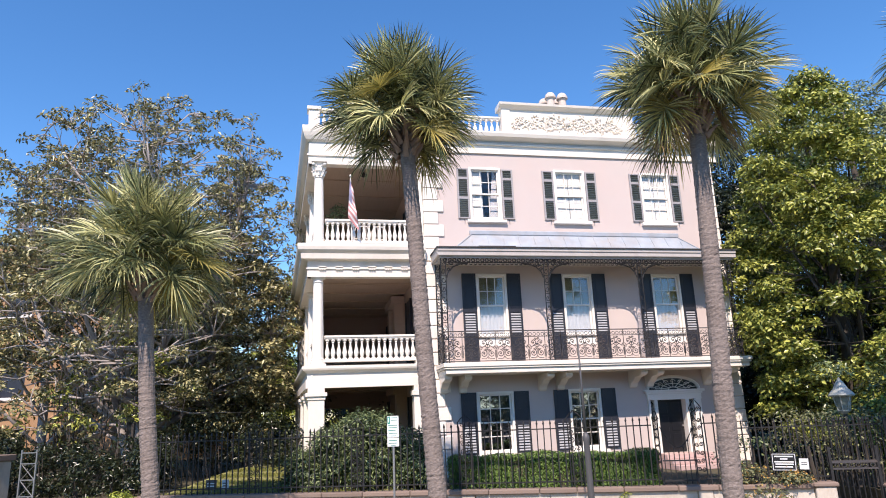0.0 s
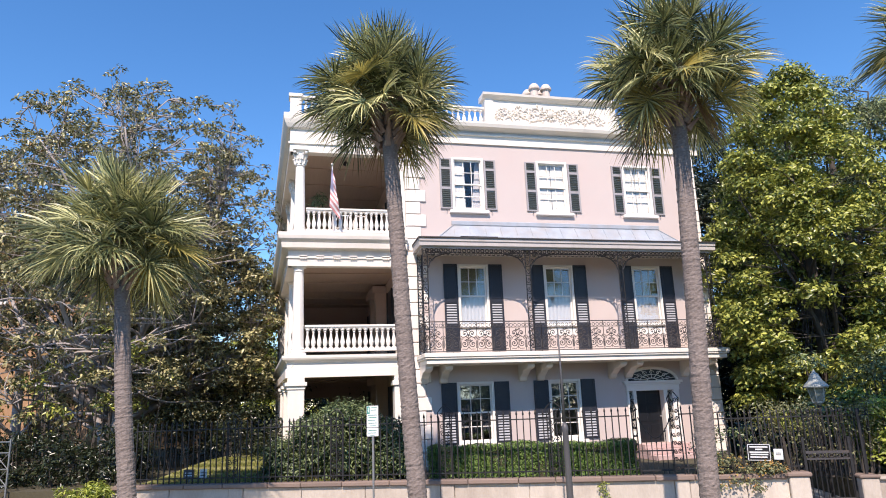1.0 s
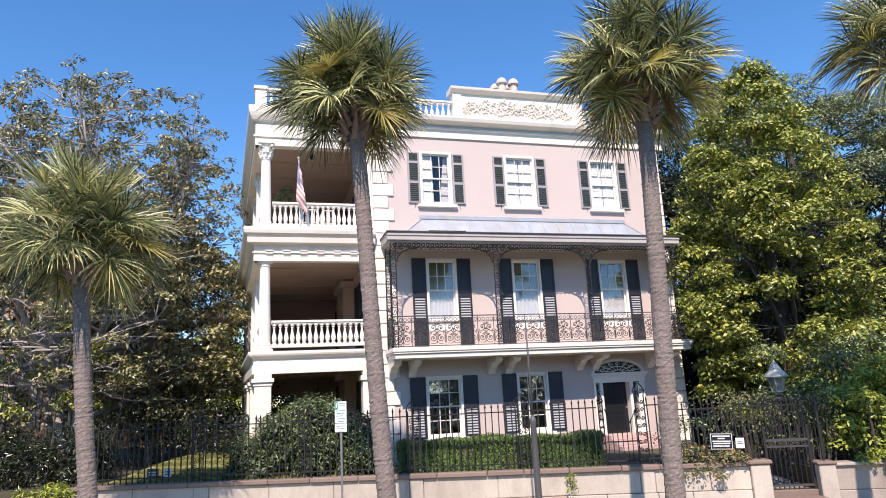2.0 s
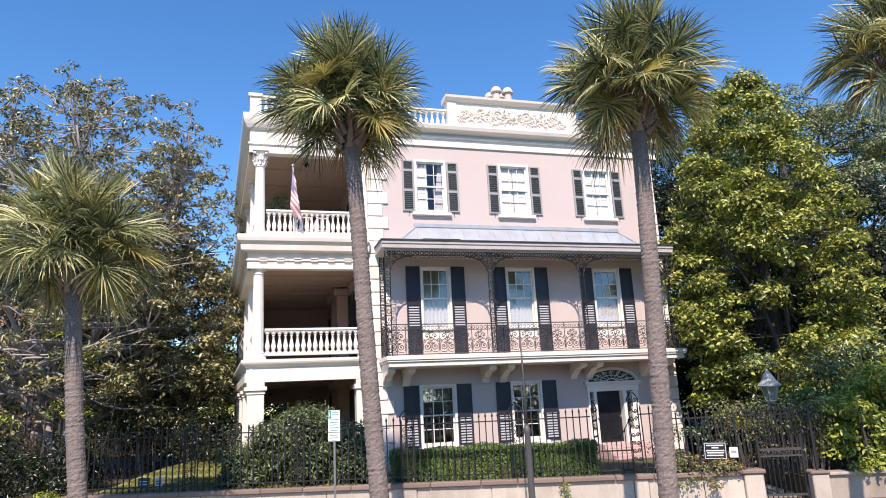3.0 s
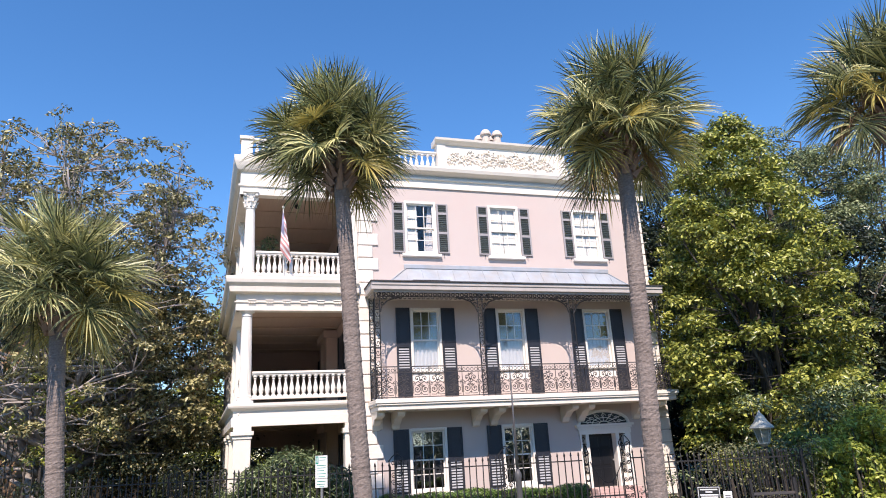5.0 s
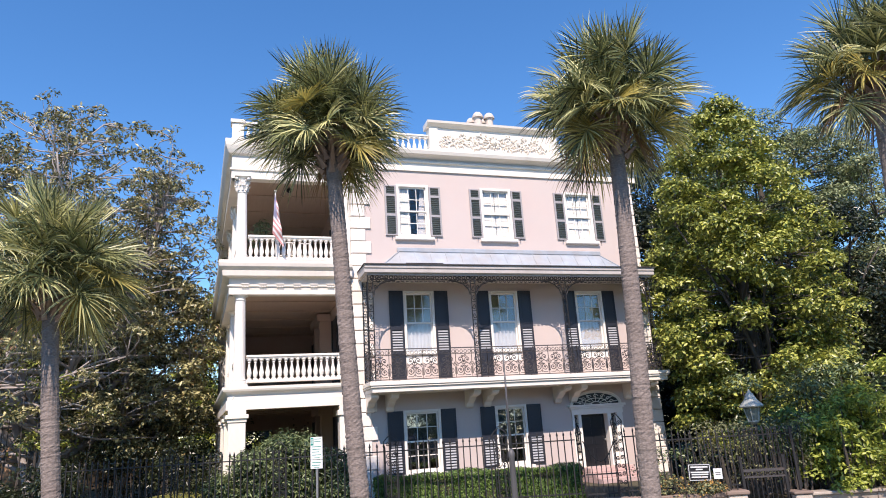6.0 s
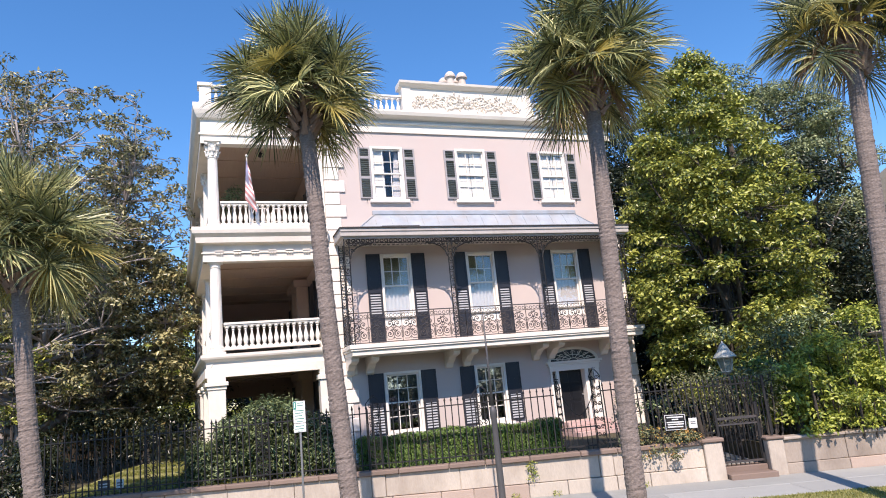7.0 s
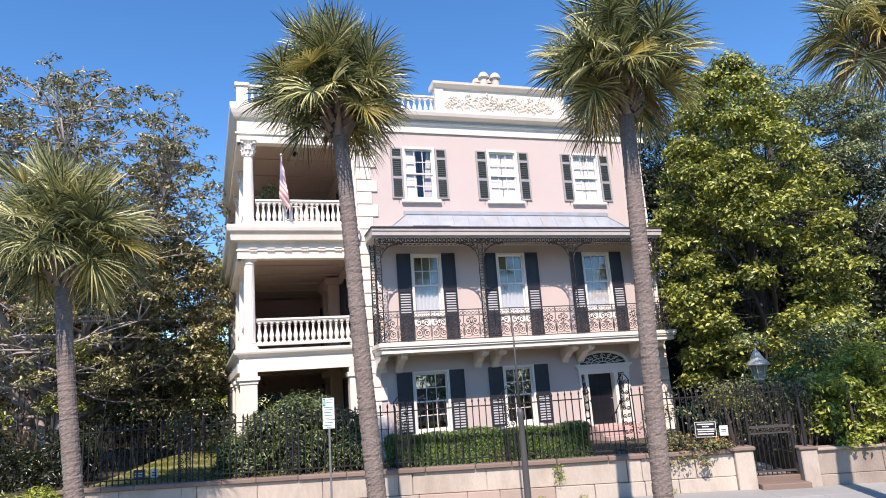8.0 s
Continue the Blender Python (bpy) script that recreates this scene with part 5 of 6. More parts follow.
pole = thing("street_pole", "slim tapering grey pole beside the kerb", "pole", street(0.19, 14.6))
part("pole_base", lathe(bmesh.new(), [(0.095, PAVE - 0.1), (0.075, PAVE + 0.2), (0.062, 2.75), (0.072, 2.78), (0.072, 2.86), (0.028, 2.95)], n=12), POSTGREY, pole, smooth=True)
part("pole_shaft", lathe(bmesh.new(), [(0.028, 2.93), (0.022, 4.0), (0.014, 4.95)], n=8), POSTGREY, pole, smooth=True)

lantern = thing("garden_lantern", "grey-green glazed lantern on an iron post behind the fence", "lantern", street(6.48, 18.2))
bm = bmesh.new()
tube(bm, [(0, 0, 0.86), (0, 0, 3.1)], 0.04, 8)
part("post", bm, IRON, lantern)
part("lantern_base", lathe(bmesh.new(), [(0.05, 3.05), (0.14, 3.12), (0.14, 3.15)], n=6), VERDIGRIS, lantern)
for k in range(6):
    a = 2 * math.pi * k / 6
    bm = bmesh.new()
    tube(bm, [(0.13 * math.cos(a), 0.13 * math.sin(a), 3.15), (0.21 * math.cos(a), 0.21 * math.sin(a), 3.49)], 0.016, 4)
    part("glazing_bar", bm, VERDIGRIS, lantern)
part("lantern_cap", lathe(bmesh.new(), [(0.28, 3.48), (0.30, 3.51), (0.26, 3.57), (0.17, 3.66), (0.12, 3.76), (0.09, 3.82), (0.05, 3.86), (0.03, 3.90), (0.008, 3.94)], n=12), VERDIGRIS, lantern)
p = part("lantern_glass", lathe(bmesh.new(), [(0.13, 3.15), (0.20, 3.49)], n=6), GLASS_MILK, lantern)
p.visible_shadow = False

plaque = thing("notice_board", "black notice board with white border and lettering on the fence", "sign", street(4.67, 17.26, 2.045) @ pose(0, 0, 0, 0, 2.0, 0))
part("board", bx(-0.27, 0.27, -0.012, 0.012, -0.20, 0.20), BLACKSIGN, plaque, bevel=0.004)
bm = bmesh.new()
for a, b, c_, d_ in ((-0.25, 0.25, 0.17, 0.182), (-0.25, 0.25, -0.182, -0.17), (-0.25, -0.238, -0.17, 0.17), (0.238, 0.25, -0.17, 0.17)):
    box(bm, a, b, -0.017, -0.013, c_, d_)
part("border", bm, SIGNWHITE, plaque)
for z, a, b in ((0.11, -0.20, 0.20), (0.055, -0.08, 0.08), (-0.01, -0.21, 0.21), (-0.06, -0.19, 0.20), (-0.12, -0.20, 0.18)):
    part("lettering_bar", bx(a, b, -0.017, -0.013, z, z + 0.028), SIGNWHITE, plaque)
note = thing("notice_card", "small white notice card tied to the fence", "sign", street(5.10, 17.27, 1.99) @ pose(0, 0, 0, 0, 2.0, 0))
part("card", bx(-0.10, 0.10, -0.008, 0.008, -0.12, 0.12), SIGNWHITE, note, bevel=0.004)
for z in (0.02, -0.02):
    part("lettering_bar", bx(-0.06, 0.06, -0.012, -0.009, z, z + 0.018), POSTGREY, note)
for s, w, m_ in ((-10.15, 0.32, POSTGREY), (-9.72, 0.2, SIGNWHITE)):
    yard = thing("yard_sign", "small board staked in the lawn behind the fence", "sign", street(s, 17.9, 1.44), group="yard signs")
    part("board", bx(-w / 2, w / 2, -0.01, 0.01, 0.2, 0.46), m_, yard)
    part("stake", bx(-0.015, 0.015, 0.012, 0.03, -0.05, 0.3), STEEL, yard)
    for z in (0.28, 0.35):
        part("lettering_bar", bx(-w * 0.35, w * 0.35, -0.014, -0.011, z, z + 0.03), SIGNWHITE if m_ is POSTGREY else POSTGREY, yard)

# ---- palms ----
def palm(base, crown, seed, radius=1.95, fronds=104):
    """A cabbage palm. base and crown: (s, z) in the street's line at the verge."""
    rng = np.random.default_rng(seed)
    r_ = random.Random(seed)
    (s0, z0), (s1, z1) = base, crown
    p = thing("palm_tree", "tall cabbage palm with grey ringed trunk and fan leaves", "palm", street(s0, 12.8, 0), group="street palms")
    lean = s1 - s0
    bm = bmesh.new()
    pts, rs = [], []
    n = 210
    for k in range(n + 1):
        f = k / n
        z = z0 - 0.1 + (z1 - 0.75 - z0 + 0.1) * f
        pts.append((lean * 0.92 * f ** 1.15 + 0.03 * math.sin(5 * f + seed), 0.02 * math.sin(4 * f + seed), z))
        rs.append((0.180 - 0.030 * f + 0.08 * max(0, 1 - f * 14)) * (1 + r_.uniform(-0.02, 0.035)))
    tube(bm, pts, rs, 18)
    for v in bm.verts:
        k = noise.noise(Vector((v.co.x * 19, v.co.y * 19, v.co.z * 24 + seed)))
        f = 1 + 0.06 * k + 0.04 * noise.noise(Vector((v.co.x * 20, v.co.y * 20, v.co.z * 30)))
        ax = lean * 0.92 * max(0.0, (v.co.z - z0) / (z1 - z0)) ** 1.15
        v.co.x, v.co.y = ax + (v.co.x - ax) * f, v.co.y * f
    part("trunk", bm, PALMBARK, p, smooth=False)
    bm = bmesh.new()
    top = Vector(pts[-1])
    for k in range(58):
        a = k * 2.399 + r_.uniform(-0.3, 0.3)
        f = k / 58
        z = top.z - 0.75 + 1.35 * f
        c, s = math.cos(a), math.sin(a)
        rad = 0.18 + 0.05 * f
        ln = r_.uniform(0.18, 0.36)
        tube(bm, [(top.x + c * rad * 0.8, top.y + s * rad * 0.8, z), (top.x + c * (rad + 0.07), top.y + s * (rad + 0.07), z + ln * 0.5), (top.x + c * (rad + 0.2), top.y + s * (rad + 0.2), z + ln)], [0.085, 0.05, 0.02], 4)
    part("leaf_base", bm, BOOT, p, "red-brown split leaf bases")
    centre = np.array([lean * 0.96, 0.0, z1 - 0.36])
    V = {"green": [], "light": [], "yellow": [], "dead": []}
    stems = bmesh.new()
    down = np.array([0, 0, -1.0])
    for k in range(fronds):
        f = (k + 0.5) / fronds
        az = k * 2.39996 + rng.uniform(-0.3, 0.3)
        el = math.radians(76 - 100 * f + rng.uniform(-11, 11))
        if f > 0.88:
            el = math.radians(rng.uniform(-48, -24))
        if el < math.radians(-16) and abs((math.degrees(az) + 90 + 180) % 360 - 180) < 50:
            continue                                   # trimmed on the road side
        kind_ = "light" if rng.uniform() < 0.42 else "green"
        if f > 0.62 and rng.uniform() < 0.30:
            kind_ = "yellow"
        if f > 0.93 and rng.uniform() < 0.35:
            kind_ = "dead"
        ce, se = math.cos(el), math.sin(el)
        flat_ = np.array([math.cos(az), math.sin(az), 0.0])
        out = flat_ * ce + np.array([0, 0, se])
        pl = radius * (rng.uniform(0.20, 0.36) if k % 4 == 1 else rng.uniform(0.36, 0.62)) * (1.0 if se > 0 else 0.88)
        bend = 0.46 * ce * (1 + 0.5 * max(0.0, -se))
        hub = centre + out * pl + down * 0.20 * pl * ce
        tip_dir = out + down * bend
        tip_dir /= np.linalg.norm(tip_dir)
        tube(stems, [tuple(centre + out * 0.10), tuple(centre + out * pl * 0.55 + down * 0.05 * pl * ce), tuple(hub)], [0.028, 0.018, 0.013], 4)
        lat = np.array([math.sin(az), -math.cos(az), 0.0])
        nor = np.cross(lat, tip_dir)
        roll = rng.uniform(-1.0, 1.0)
        lat, nor = lat * math.cos(roll) + nor * math.sin(roll), nor * math.cos(roll) - lat * math.sin(roll)
        if nor[2] < 0:
            nor = -nor
        R = radius * rng.uniform(0.39, 0.47)
        cup = rng.uniform(0.10, 0.30)
        m_ = 52
        for q in range(m_):
            g = (q + 0.5) / m_ * 2 - 1
            th = g * math.radians(128) + rng.uniform(-0.06, 0.06)
            ld = tip_dir * math.cos(th) + lat * math.sin(th)
            ln = R * (1.0 - 0.30 * abs(g) ** 2.2) * rng.uniform(0.9, 1.08)
            along = 0.26 * R * (1 - abs(g)) ** 1.3
            start = hub + tip_dir * along + down * 0.10 * along
            fold = nor * (cup * abs(math.sin(th)) + (0.05 if q % 2 else -0.05) + rng.uniform(-0.05, 0.05))
            w = np.cross(ld, nor)
            w = w / np.linalg.norm(w) + nor * (rng.uniform(0.3, 1.2) * (1 if q % 2 else -1))
            w /= np.linalg.norm(w)
            wd = 0.0145 * rng.uniform(0.8, 1.2)
            sag = ln * rng.uniform(0.05, 0.24) * (0.6 + 0.6 * f) * (1.25 - max(0.0, ld[2]))
            midp = start + ld * ln * 0.42 + fold * ln * 0.7 + down * sag * 0.12
            q3 = start + ld * ln * 0.76 + fold * ln * 1.0 + down * sag * 0.48
            endp = start + ld * ln * 0.98 + fold * ln * 1.05 + down * sag * 1.15
            V[kind_].append((start - w * wd * 0.4, start + w * wd * 0.4, midp + w * wd, midp - w * wd, q3 + w * wd * 0.55, q3 - w * wd * 0.55, endp))
    tagged(part("leaf_stalk", stems, PALMYELLOW, p), kind="stuff")
    for kind_, m_, label in (("green", PALMLEAF, "grey-green fan leaves"), ("light", PALMHIGHLIGHT, "fan leaves in a pale highlight tone"), ("yellow", PALMYELLOW, "yellowing lower fan leaves"), ("dead", PALMDEAD, "dry brown hanging leaves")):
        L = V[kind_]
        if not L:
            continue
        v = np.array(L).reshape(-1, 3)
        i = np.arange(len(L))[:, None] * 7
        f = np.concatenate([i + np.array(t) for t in ((0, 1, 2), (0, 2, 3), (3, 2, 4), (3, 4, 5), (5, 4, 6))], 0)
        part("crown", np_mesh("crown", v, f, m_), None, p, label)
    return p


palm((-8.47, PAVE), (-9.16, 7.55), 21, 2.1)
palm((-2.55, PAVE), (-3.17, 10.20), 22, 1.88)
palm((2.58, PAVE), (2.85, 10.02), 23, 1.96)
palm((7.42, PAVE), (8.25, 10.25), 24, 1.95, 76)

# ---- trees and shrubs ----
def tree(name, label, s, d, z0, trunk_r, top, profile, nclump, clump_r, per, leaf, leaf_material, bark, seed, flat=0.6, slim=0.42, limb=1.0, group="", droop=0.25, mains=9, thin=(99.0, 1.0), bare=0, twigs=0):
    """Trunk, limbs reaching to every leaf clump, and single leaves. profile: (height, half-width) pairs."""
    rng = np.random.default_rng(seed)
    r_ = random.Random(seed)
    t = thing(name, label, "tree", street(s, d, 0), group)
    hs, ws = [h for h, _ in profile], [w for _, w in profile]
    bm = bmesh.new()
    n = 14
    axis = []
    for k in range(n + 1):
        f = k / n
        axis.append(Vector((0.5 * trunk_r * math.sin(3 * f + seed) + r_.uniform(-0.05, 0.05), 0.5 * trunk_r * math.cos(2.3 * f + seed), z0 - 0.2 + (top * 0.92 - z0) * f)))
    tube(bm, axis, [trunk_r * (1 - 0.85 * k / n) + 0.015 for k in range(n + 1)], 10)
    clumps = []
    wood = list(axis[3:])
    for q in range(mains):
        az = 2 * math.pi * (q * 0.618) + r_.uniform(-0.3, 0.3)
        k0 = 2 + int((n - 5) * (q / mains) * 0.75)
        ztop = min(top * 0.97, axis[k0].z + (top - z0) * r_.uniform(0.25, 0.55))
        reach = 0.85 * float(np.interp(ztop, hs, ws))
        pts = []
        for k in range(11):
            f = k / 10
            w_ = reach * f ** 0.8
            pts.append(Vector((axis[k0].x * (1 - f) + w_ * math.cos(az + 0.5 * math.sin(3 * f + q)), axis[k0].y * (1 - f) + w_ * math.sin(az + 0.5 * math.sin(3 * f + q)), axis[k0].z + (ztop - axis[k0].z) * f ** 1.15 + 0.18 * math.sin(7 * f + q))))
        wood += pts[2:]
        r0 = limb * trunk_r * 0.42 * (1 - 0.5 * q / mains)
        tube(bm, pts, [r0 * (1 - 0.86 * k / 10) + 0.01 for k in range(11)], 7)
    for q in range(min(bare, 3)):
        a2, far = 2.4 + 1.5 * q, 1.1 + 0.5 * q
        pts = [Vector((0.25 * math.cos(a2) + far * f ** 1.4 * math.cos(a2) + 0.12 * math.sin(6 * f + q), 0.25 * math.sin(a2) - 0.5 * f, z0 - 0.2 + 6.5 * f)) for f in [k / 10 for k in range(11)]]
        wood += pts[5:]
        tube(bm, pts, [0.20 * (1 - 0.65 * k / 10) + 0.05 * max(0, 1 - k / 2) for k in range(11)], 9)
    for q in range(bare):
        az = math.radians(-100 + 125 * ((q * 0.618) % 1.0 - 0.5) * 2)
        za = r_.uniform(2.6, 6.0)
        reach = r_.uniform(2.8, 4.8)
        rise = r_.uniform(0.4, 2.8)
        pts = []
        for k in range(13):
            f = k / 12
            a2 = az + 0.8 * math.sin(5 * f + q * 1.7)
            pts.append(Vector((reach * f * math.cos(a2), reach * f * math.sin(a2), za + rise * f + 0.55 * math.sin(7 * f + 2.1 * q) * f)))
        wood += pts[6:]
        tube(bm, pts, [0.075 * (1 - 0.8 * k / 12) + 0.010 for k in range(13)], 7)
        for k in (4, 6, 8, 10):
            e = pts[k] + Vector((r_.uniform(-1.2, 1.2), r_.uniform(-1.0, 0.5), r_.uniform(0.2, 1.3)))
            m1 = pts[k].lerp(e, 0.5) + Vector((r_.uniform(-0.25, 0.25), 0, r_.uniform(-0.2, 0.3)))
            tube(bm, [pts[k], m1, e], [0.03, 0.02, 0.008], 5)
    high = [q for q in wood if q.z > top * 0.5]
    for q in range(twigs):
        a = r_.choice(high)
        ln = r_.uniform(1.0, 2.6)
        e = a + Vector((r_.uniform(-0.5, 0.5), r_.uniform(-0.5, 0.5), ln))
        if e.z > top + 0.2 or math.hypot(e.x, e.y) > float(np.interp(e.z, hs, ws)) + 0.4:
            continue
        m1 = a.lerp(e, 0.4) + Vector((r_.uniform(-0.15, 0.15), r_.uniform(-0.15, 0.15), 0))
        m2 = a.lerp(e, 0.75) + Vector((r_.uniform(-0.12, 0.12), r_.uniform(-0.12, 0.12), 0))
        tube(bm, [a, m1, m2, e], [0.022, 0.017, 0.012, 0.006], 4)
        wood += [m1, m2]
        for b in (m1, m2):
            g = b + Vector((r_.uniform(-0.5, 0.5), r_.uniform(-0.5, 0.5), r_.uniform(0.2, 0.6)))
            tube(bm, [b, b.lerp(g, 0.5) + Vector((0.05, 0, -0.04)), g], [0.012, 0.009, 0.005], 4)
            clumps.append((g.x, g.y, g.z, r_.uniform(0.13, 0.24)))
        clumps.append((e.x, e.y, e.z, r_.uniform(0.15, 0.28)))
    area = np.array([max(0.02, np.interp(z, hs, ws)) for z in np.linspace(hs[0], hs[-1], 60)])
    zs = rng.choice(np.linspace(hs[0], hs[-1], 60), nclump, p=area / area.sum()) + rng.uniform(-0.2, 0.2, nclump)
    for z in zs:
        w = float(np.interp(z, hs, ws))
        a = rng.uniform(0, 2 * math.pi)
        rad = w * math.sqrt(rng.uniform(0.18, 1.0))
        c = Vector((rad * math.cos(a), rad * math.sin(a), float(z)))
        r0 = rng.uniform(*clump_r)
        if bare and z < 7.6 and c.y < 0.5 and rng.uniform() < 0.72:
            continue
        if z > thin[0]:
            if rng.uniform() > thin[1]:
                continue
            r0 *= 0.68
        clumps.append((c.x, c.y, c.z, r0))
        seat = min((q for q in wood if q.z < c.z + 0.3), key=lambda q: (q - c).length_squared, default=axis[n // 2])
        if bare and (seat - c).length > 2.2:
            continue
        mid_ = seat.lerp(c, 0.55) + Vector((r_.uniform(-0.25, 0.25), r_.uniform(-0.25, 0.25), r_.uniform(-0.1, 0.2)))
        th = limb * 0.016
        tube(bm, [seat, seat.lerp(mid_, 0.5) + Vector((r_.uniform(-0.08, 0.08), r_.uniform(-0.08, 0.08), 0)), mid_, c], [th * 1.5, th * 1.2, th, 0.008], 5)
    part("trunk", bm, bark, t, "branching trunk and limbs", smooth=True)
    c, dd = clump_points(clumps, per, rng, flat)
    part("crown", leaves_mesh("crown", c, dd, leaf, leaf_material, rng, slim, droop), None, t)
    return t


tree("magnolia_tree", "old magnolia with grey limbs and thin glossy leaves", -16.7, 23.8, 1.3, 0.30, 15.9,
     [(3.0, 5.0), (5.0, 6.3), (8.0, 6.4), (11.0, 6.2), (13.0, 5.8), (14.4, 5.4), (15.2, 4.6), (15.9, 3.4)], 1300, (0.25, 0.55), 400, 0.19, MAGDARK, BARK, 31, 0.75, 0.42, 1.15, mains=17, thin=(9.8, 0.95), bare=38, twigs=380)
tree("magnolia_tree", "dense dark magnolia crowding the side of the porch", -15.0, 26.0, 1.3, 0.22, 11.5,
     [(2.6, 2.6), (5.0, 3.3), (8.0, 3.4), (10.5, 2.4), (11.6, 1.0)], 230, (0.4, 0.8), 300, 0.22, MAGDARK, BARK, 38, 0.7, 0.42, 0.9)
tree("magnolia_tree", "leafy magnolia in front of the orange house", -22.5, 25.5, 1.3, 0.22, 12.6,
     [(5.4, 2.6), (6.6, 3.8), (9.0, 4.0), (11.5, 3.0), (13.0, 1.0)], 120, (0.4, 0.8), 300, 0.22, MAGDARK, BARK, 39, 0.7, 0.42, 0.9)
tree("magnolia_tree", "full magnolia with bright yellow-green glossy leaves", 9.0, 24.4, 1.3, 0.28, 14.8,
     [(2.2, 2.2), (4.0, 3.0), (7.0, 3.4), (10.0, 2.9), (12.0, 2.4), (14.0, 1.2), (14.9, 0.4)], 400, (0.38, 0.80), 480, 0.175, MAGLEAF, DARKBARK, 32, 0.66, 0.5, 0.8)
tree("oak_tree", "broad live oak with fine grey-green leaves", 15.4, 36.0, 1.3, 0.5, 18.4,
     [(6.0, 4.5), (10.0, 6.2), (13.0, 6.2), (16.0, 5.2), (17.8, 3.0), (18.6, 1.0)], 360, (0.7, 1.3), 330, 0.17, OAKLEAF, DARKBARK, 33, 0.6, 0.5, 1.5)
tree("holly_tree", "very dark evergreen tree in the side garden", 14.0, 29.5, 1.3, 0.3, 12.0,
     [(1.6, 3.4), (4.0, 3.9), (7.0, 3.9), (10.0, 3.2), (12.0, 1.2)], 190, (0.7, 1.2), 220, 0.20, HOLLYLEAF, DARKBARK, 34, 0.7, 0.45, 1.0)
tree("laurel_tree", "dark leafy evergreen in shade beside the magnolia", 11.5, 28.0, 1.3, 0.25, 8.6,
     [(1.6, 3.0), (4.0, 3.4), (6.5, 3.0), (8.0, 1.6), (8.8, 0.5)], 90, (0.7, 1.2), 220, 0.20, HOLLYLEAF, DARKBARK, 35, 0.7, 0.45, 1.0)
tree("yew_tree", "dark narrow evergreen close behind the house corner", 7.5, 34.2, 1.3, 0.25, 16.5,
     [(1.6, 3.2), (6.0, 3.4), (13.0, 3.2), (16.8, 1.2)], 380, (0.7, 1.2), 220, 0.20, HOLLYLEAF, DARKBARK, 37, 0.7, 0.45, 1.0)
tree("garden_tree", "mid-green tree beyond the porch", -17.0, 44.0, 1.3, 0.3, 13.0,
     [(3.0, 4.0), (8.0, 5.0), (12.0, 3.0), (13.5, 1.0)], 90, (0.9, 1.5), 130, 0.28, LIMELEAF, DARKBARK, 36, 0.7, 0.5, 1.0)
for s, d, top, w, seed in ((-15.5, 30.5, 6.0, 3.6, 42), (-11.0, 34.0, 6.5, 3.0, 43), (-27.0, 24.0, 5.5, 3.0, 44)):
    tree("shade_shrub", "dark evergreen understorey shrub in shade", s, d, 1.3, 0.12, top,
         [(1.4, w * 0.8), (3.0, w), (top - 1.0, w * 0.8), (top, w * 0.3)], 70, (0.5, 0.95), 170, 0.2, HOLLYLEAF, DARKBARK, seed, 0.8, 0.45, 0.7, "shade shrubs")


def shrub(name, label, clumps, per, leaf, leaf_material, seed, flat=0.9, slim=0.35, stems=True, shell=0.55, group="", m=None):
    rng = np.random.default_rng(seed)
    t = thing(name, label, "shrub", STREET if m is None else m, group)
    c, d = clump_points(clumps, per, rng, flat, shell)
    part("foliage", leaves_mesh("foliage", c, d, leaf, leaf_material, rng, slim), None, t)
    if stems:
        bm = bmesh.new()
        bx_, by_ = sum(q[0] for q in clumps) / len(clumps), sum(q[1] for q in clumps) / len(clumps)
        z0 = min(q[2] - q[3] for q in clumps)
        for q in clumps:
            tube(bm, [(bx_ + (q[0] - bx_) * 0.9, by_ + (q[1] - by_) * 0.6, z0 - 0.05), (bx_ + (q[0] - bx_) * 0.96, by_ + (q[1] - by_) * 0.85, (z0 + q[2]) / 2), (q[0], q[1], q[2])], [0.03, 0.02, 0.01], 5)
        part("stem", bm, DARKBARK, t)
    return t


rb = random.Random(9)
cl = []
for k in range(130):
    s = rb.uniform(-8.05, -3.9)
    peak = 3.42 - 0.42 * abs(s + 6.0) ** 1.25
    z = rb.uniform(1.6, max(1.7, peak))
    cl.append((s, 18.75 + rb.uniform(-0.75, 0.75) * (1 - 0.35 * (z - 1.5) / 2), z, rb.uniform(0.28, 0.45)))
shrub("oleander_bush", "rounded dark green bush behind the iron fence", cl, 1500, 0.15, BUSHLEAF, 51, 1.0, 0.26)
cl = []
for k in range(85):
    s = rb.uniform(7.5, 12.6)
    peak = 3.1 + 0.9 * min(1, (s - 7.4) / 2.2) + (0.5 if s > 10 else 0)
    z = rb.uniform(1.55, peak)
    cl.append((s, 18.5 + rb.uniform(-0.9, 1.1), z, rb.uniform(0.35, 0.6)))
for k in range(70):
    s = rb.uniform(7.7, 12.6)
    z = rb.uniform(1.45, 2.9)
    cl.append((s, 17.0 + 0.25 * (z - 1.5) + rb.uniform(-0.25, 0.35), z, rb.uniform(0.2, 0.38)))
shrub("boundary_shrub", "bright green leafy shrub spilling over the side wall", cl, 1000, 0.13, LIMELEAF, 52, 0.8, 0.46)
cl = [(rb.uniform(6.6, 11.0), 19.6 + rb.uniform(-0.4, 0.8), rb.uniform(2.0, 4.2), rb.uniform(0.4, 0.7)) for k in range(40)]
shrub("dark_boundary_shrub", "dark green shrub in the shade behind the wall", cl, 320, 0.15, BUSHLEAF, 53, 0.9, 0.35)
cl = []
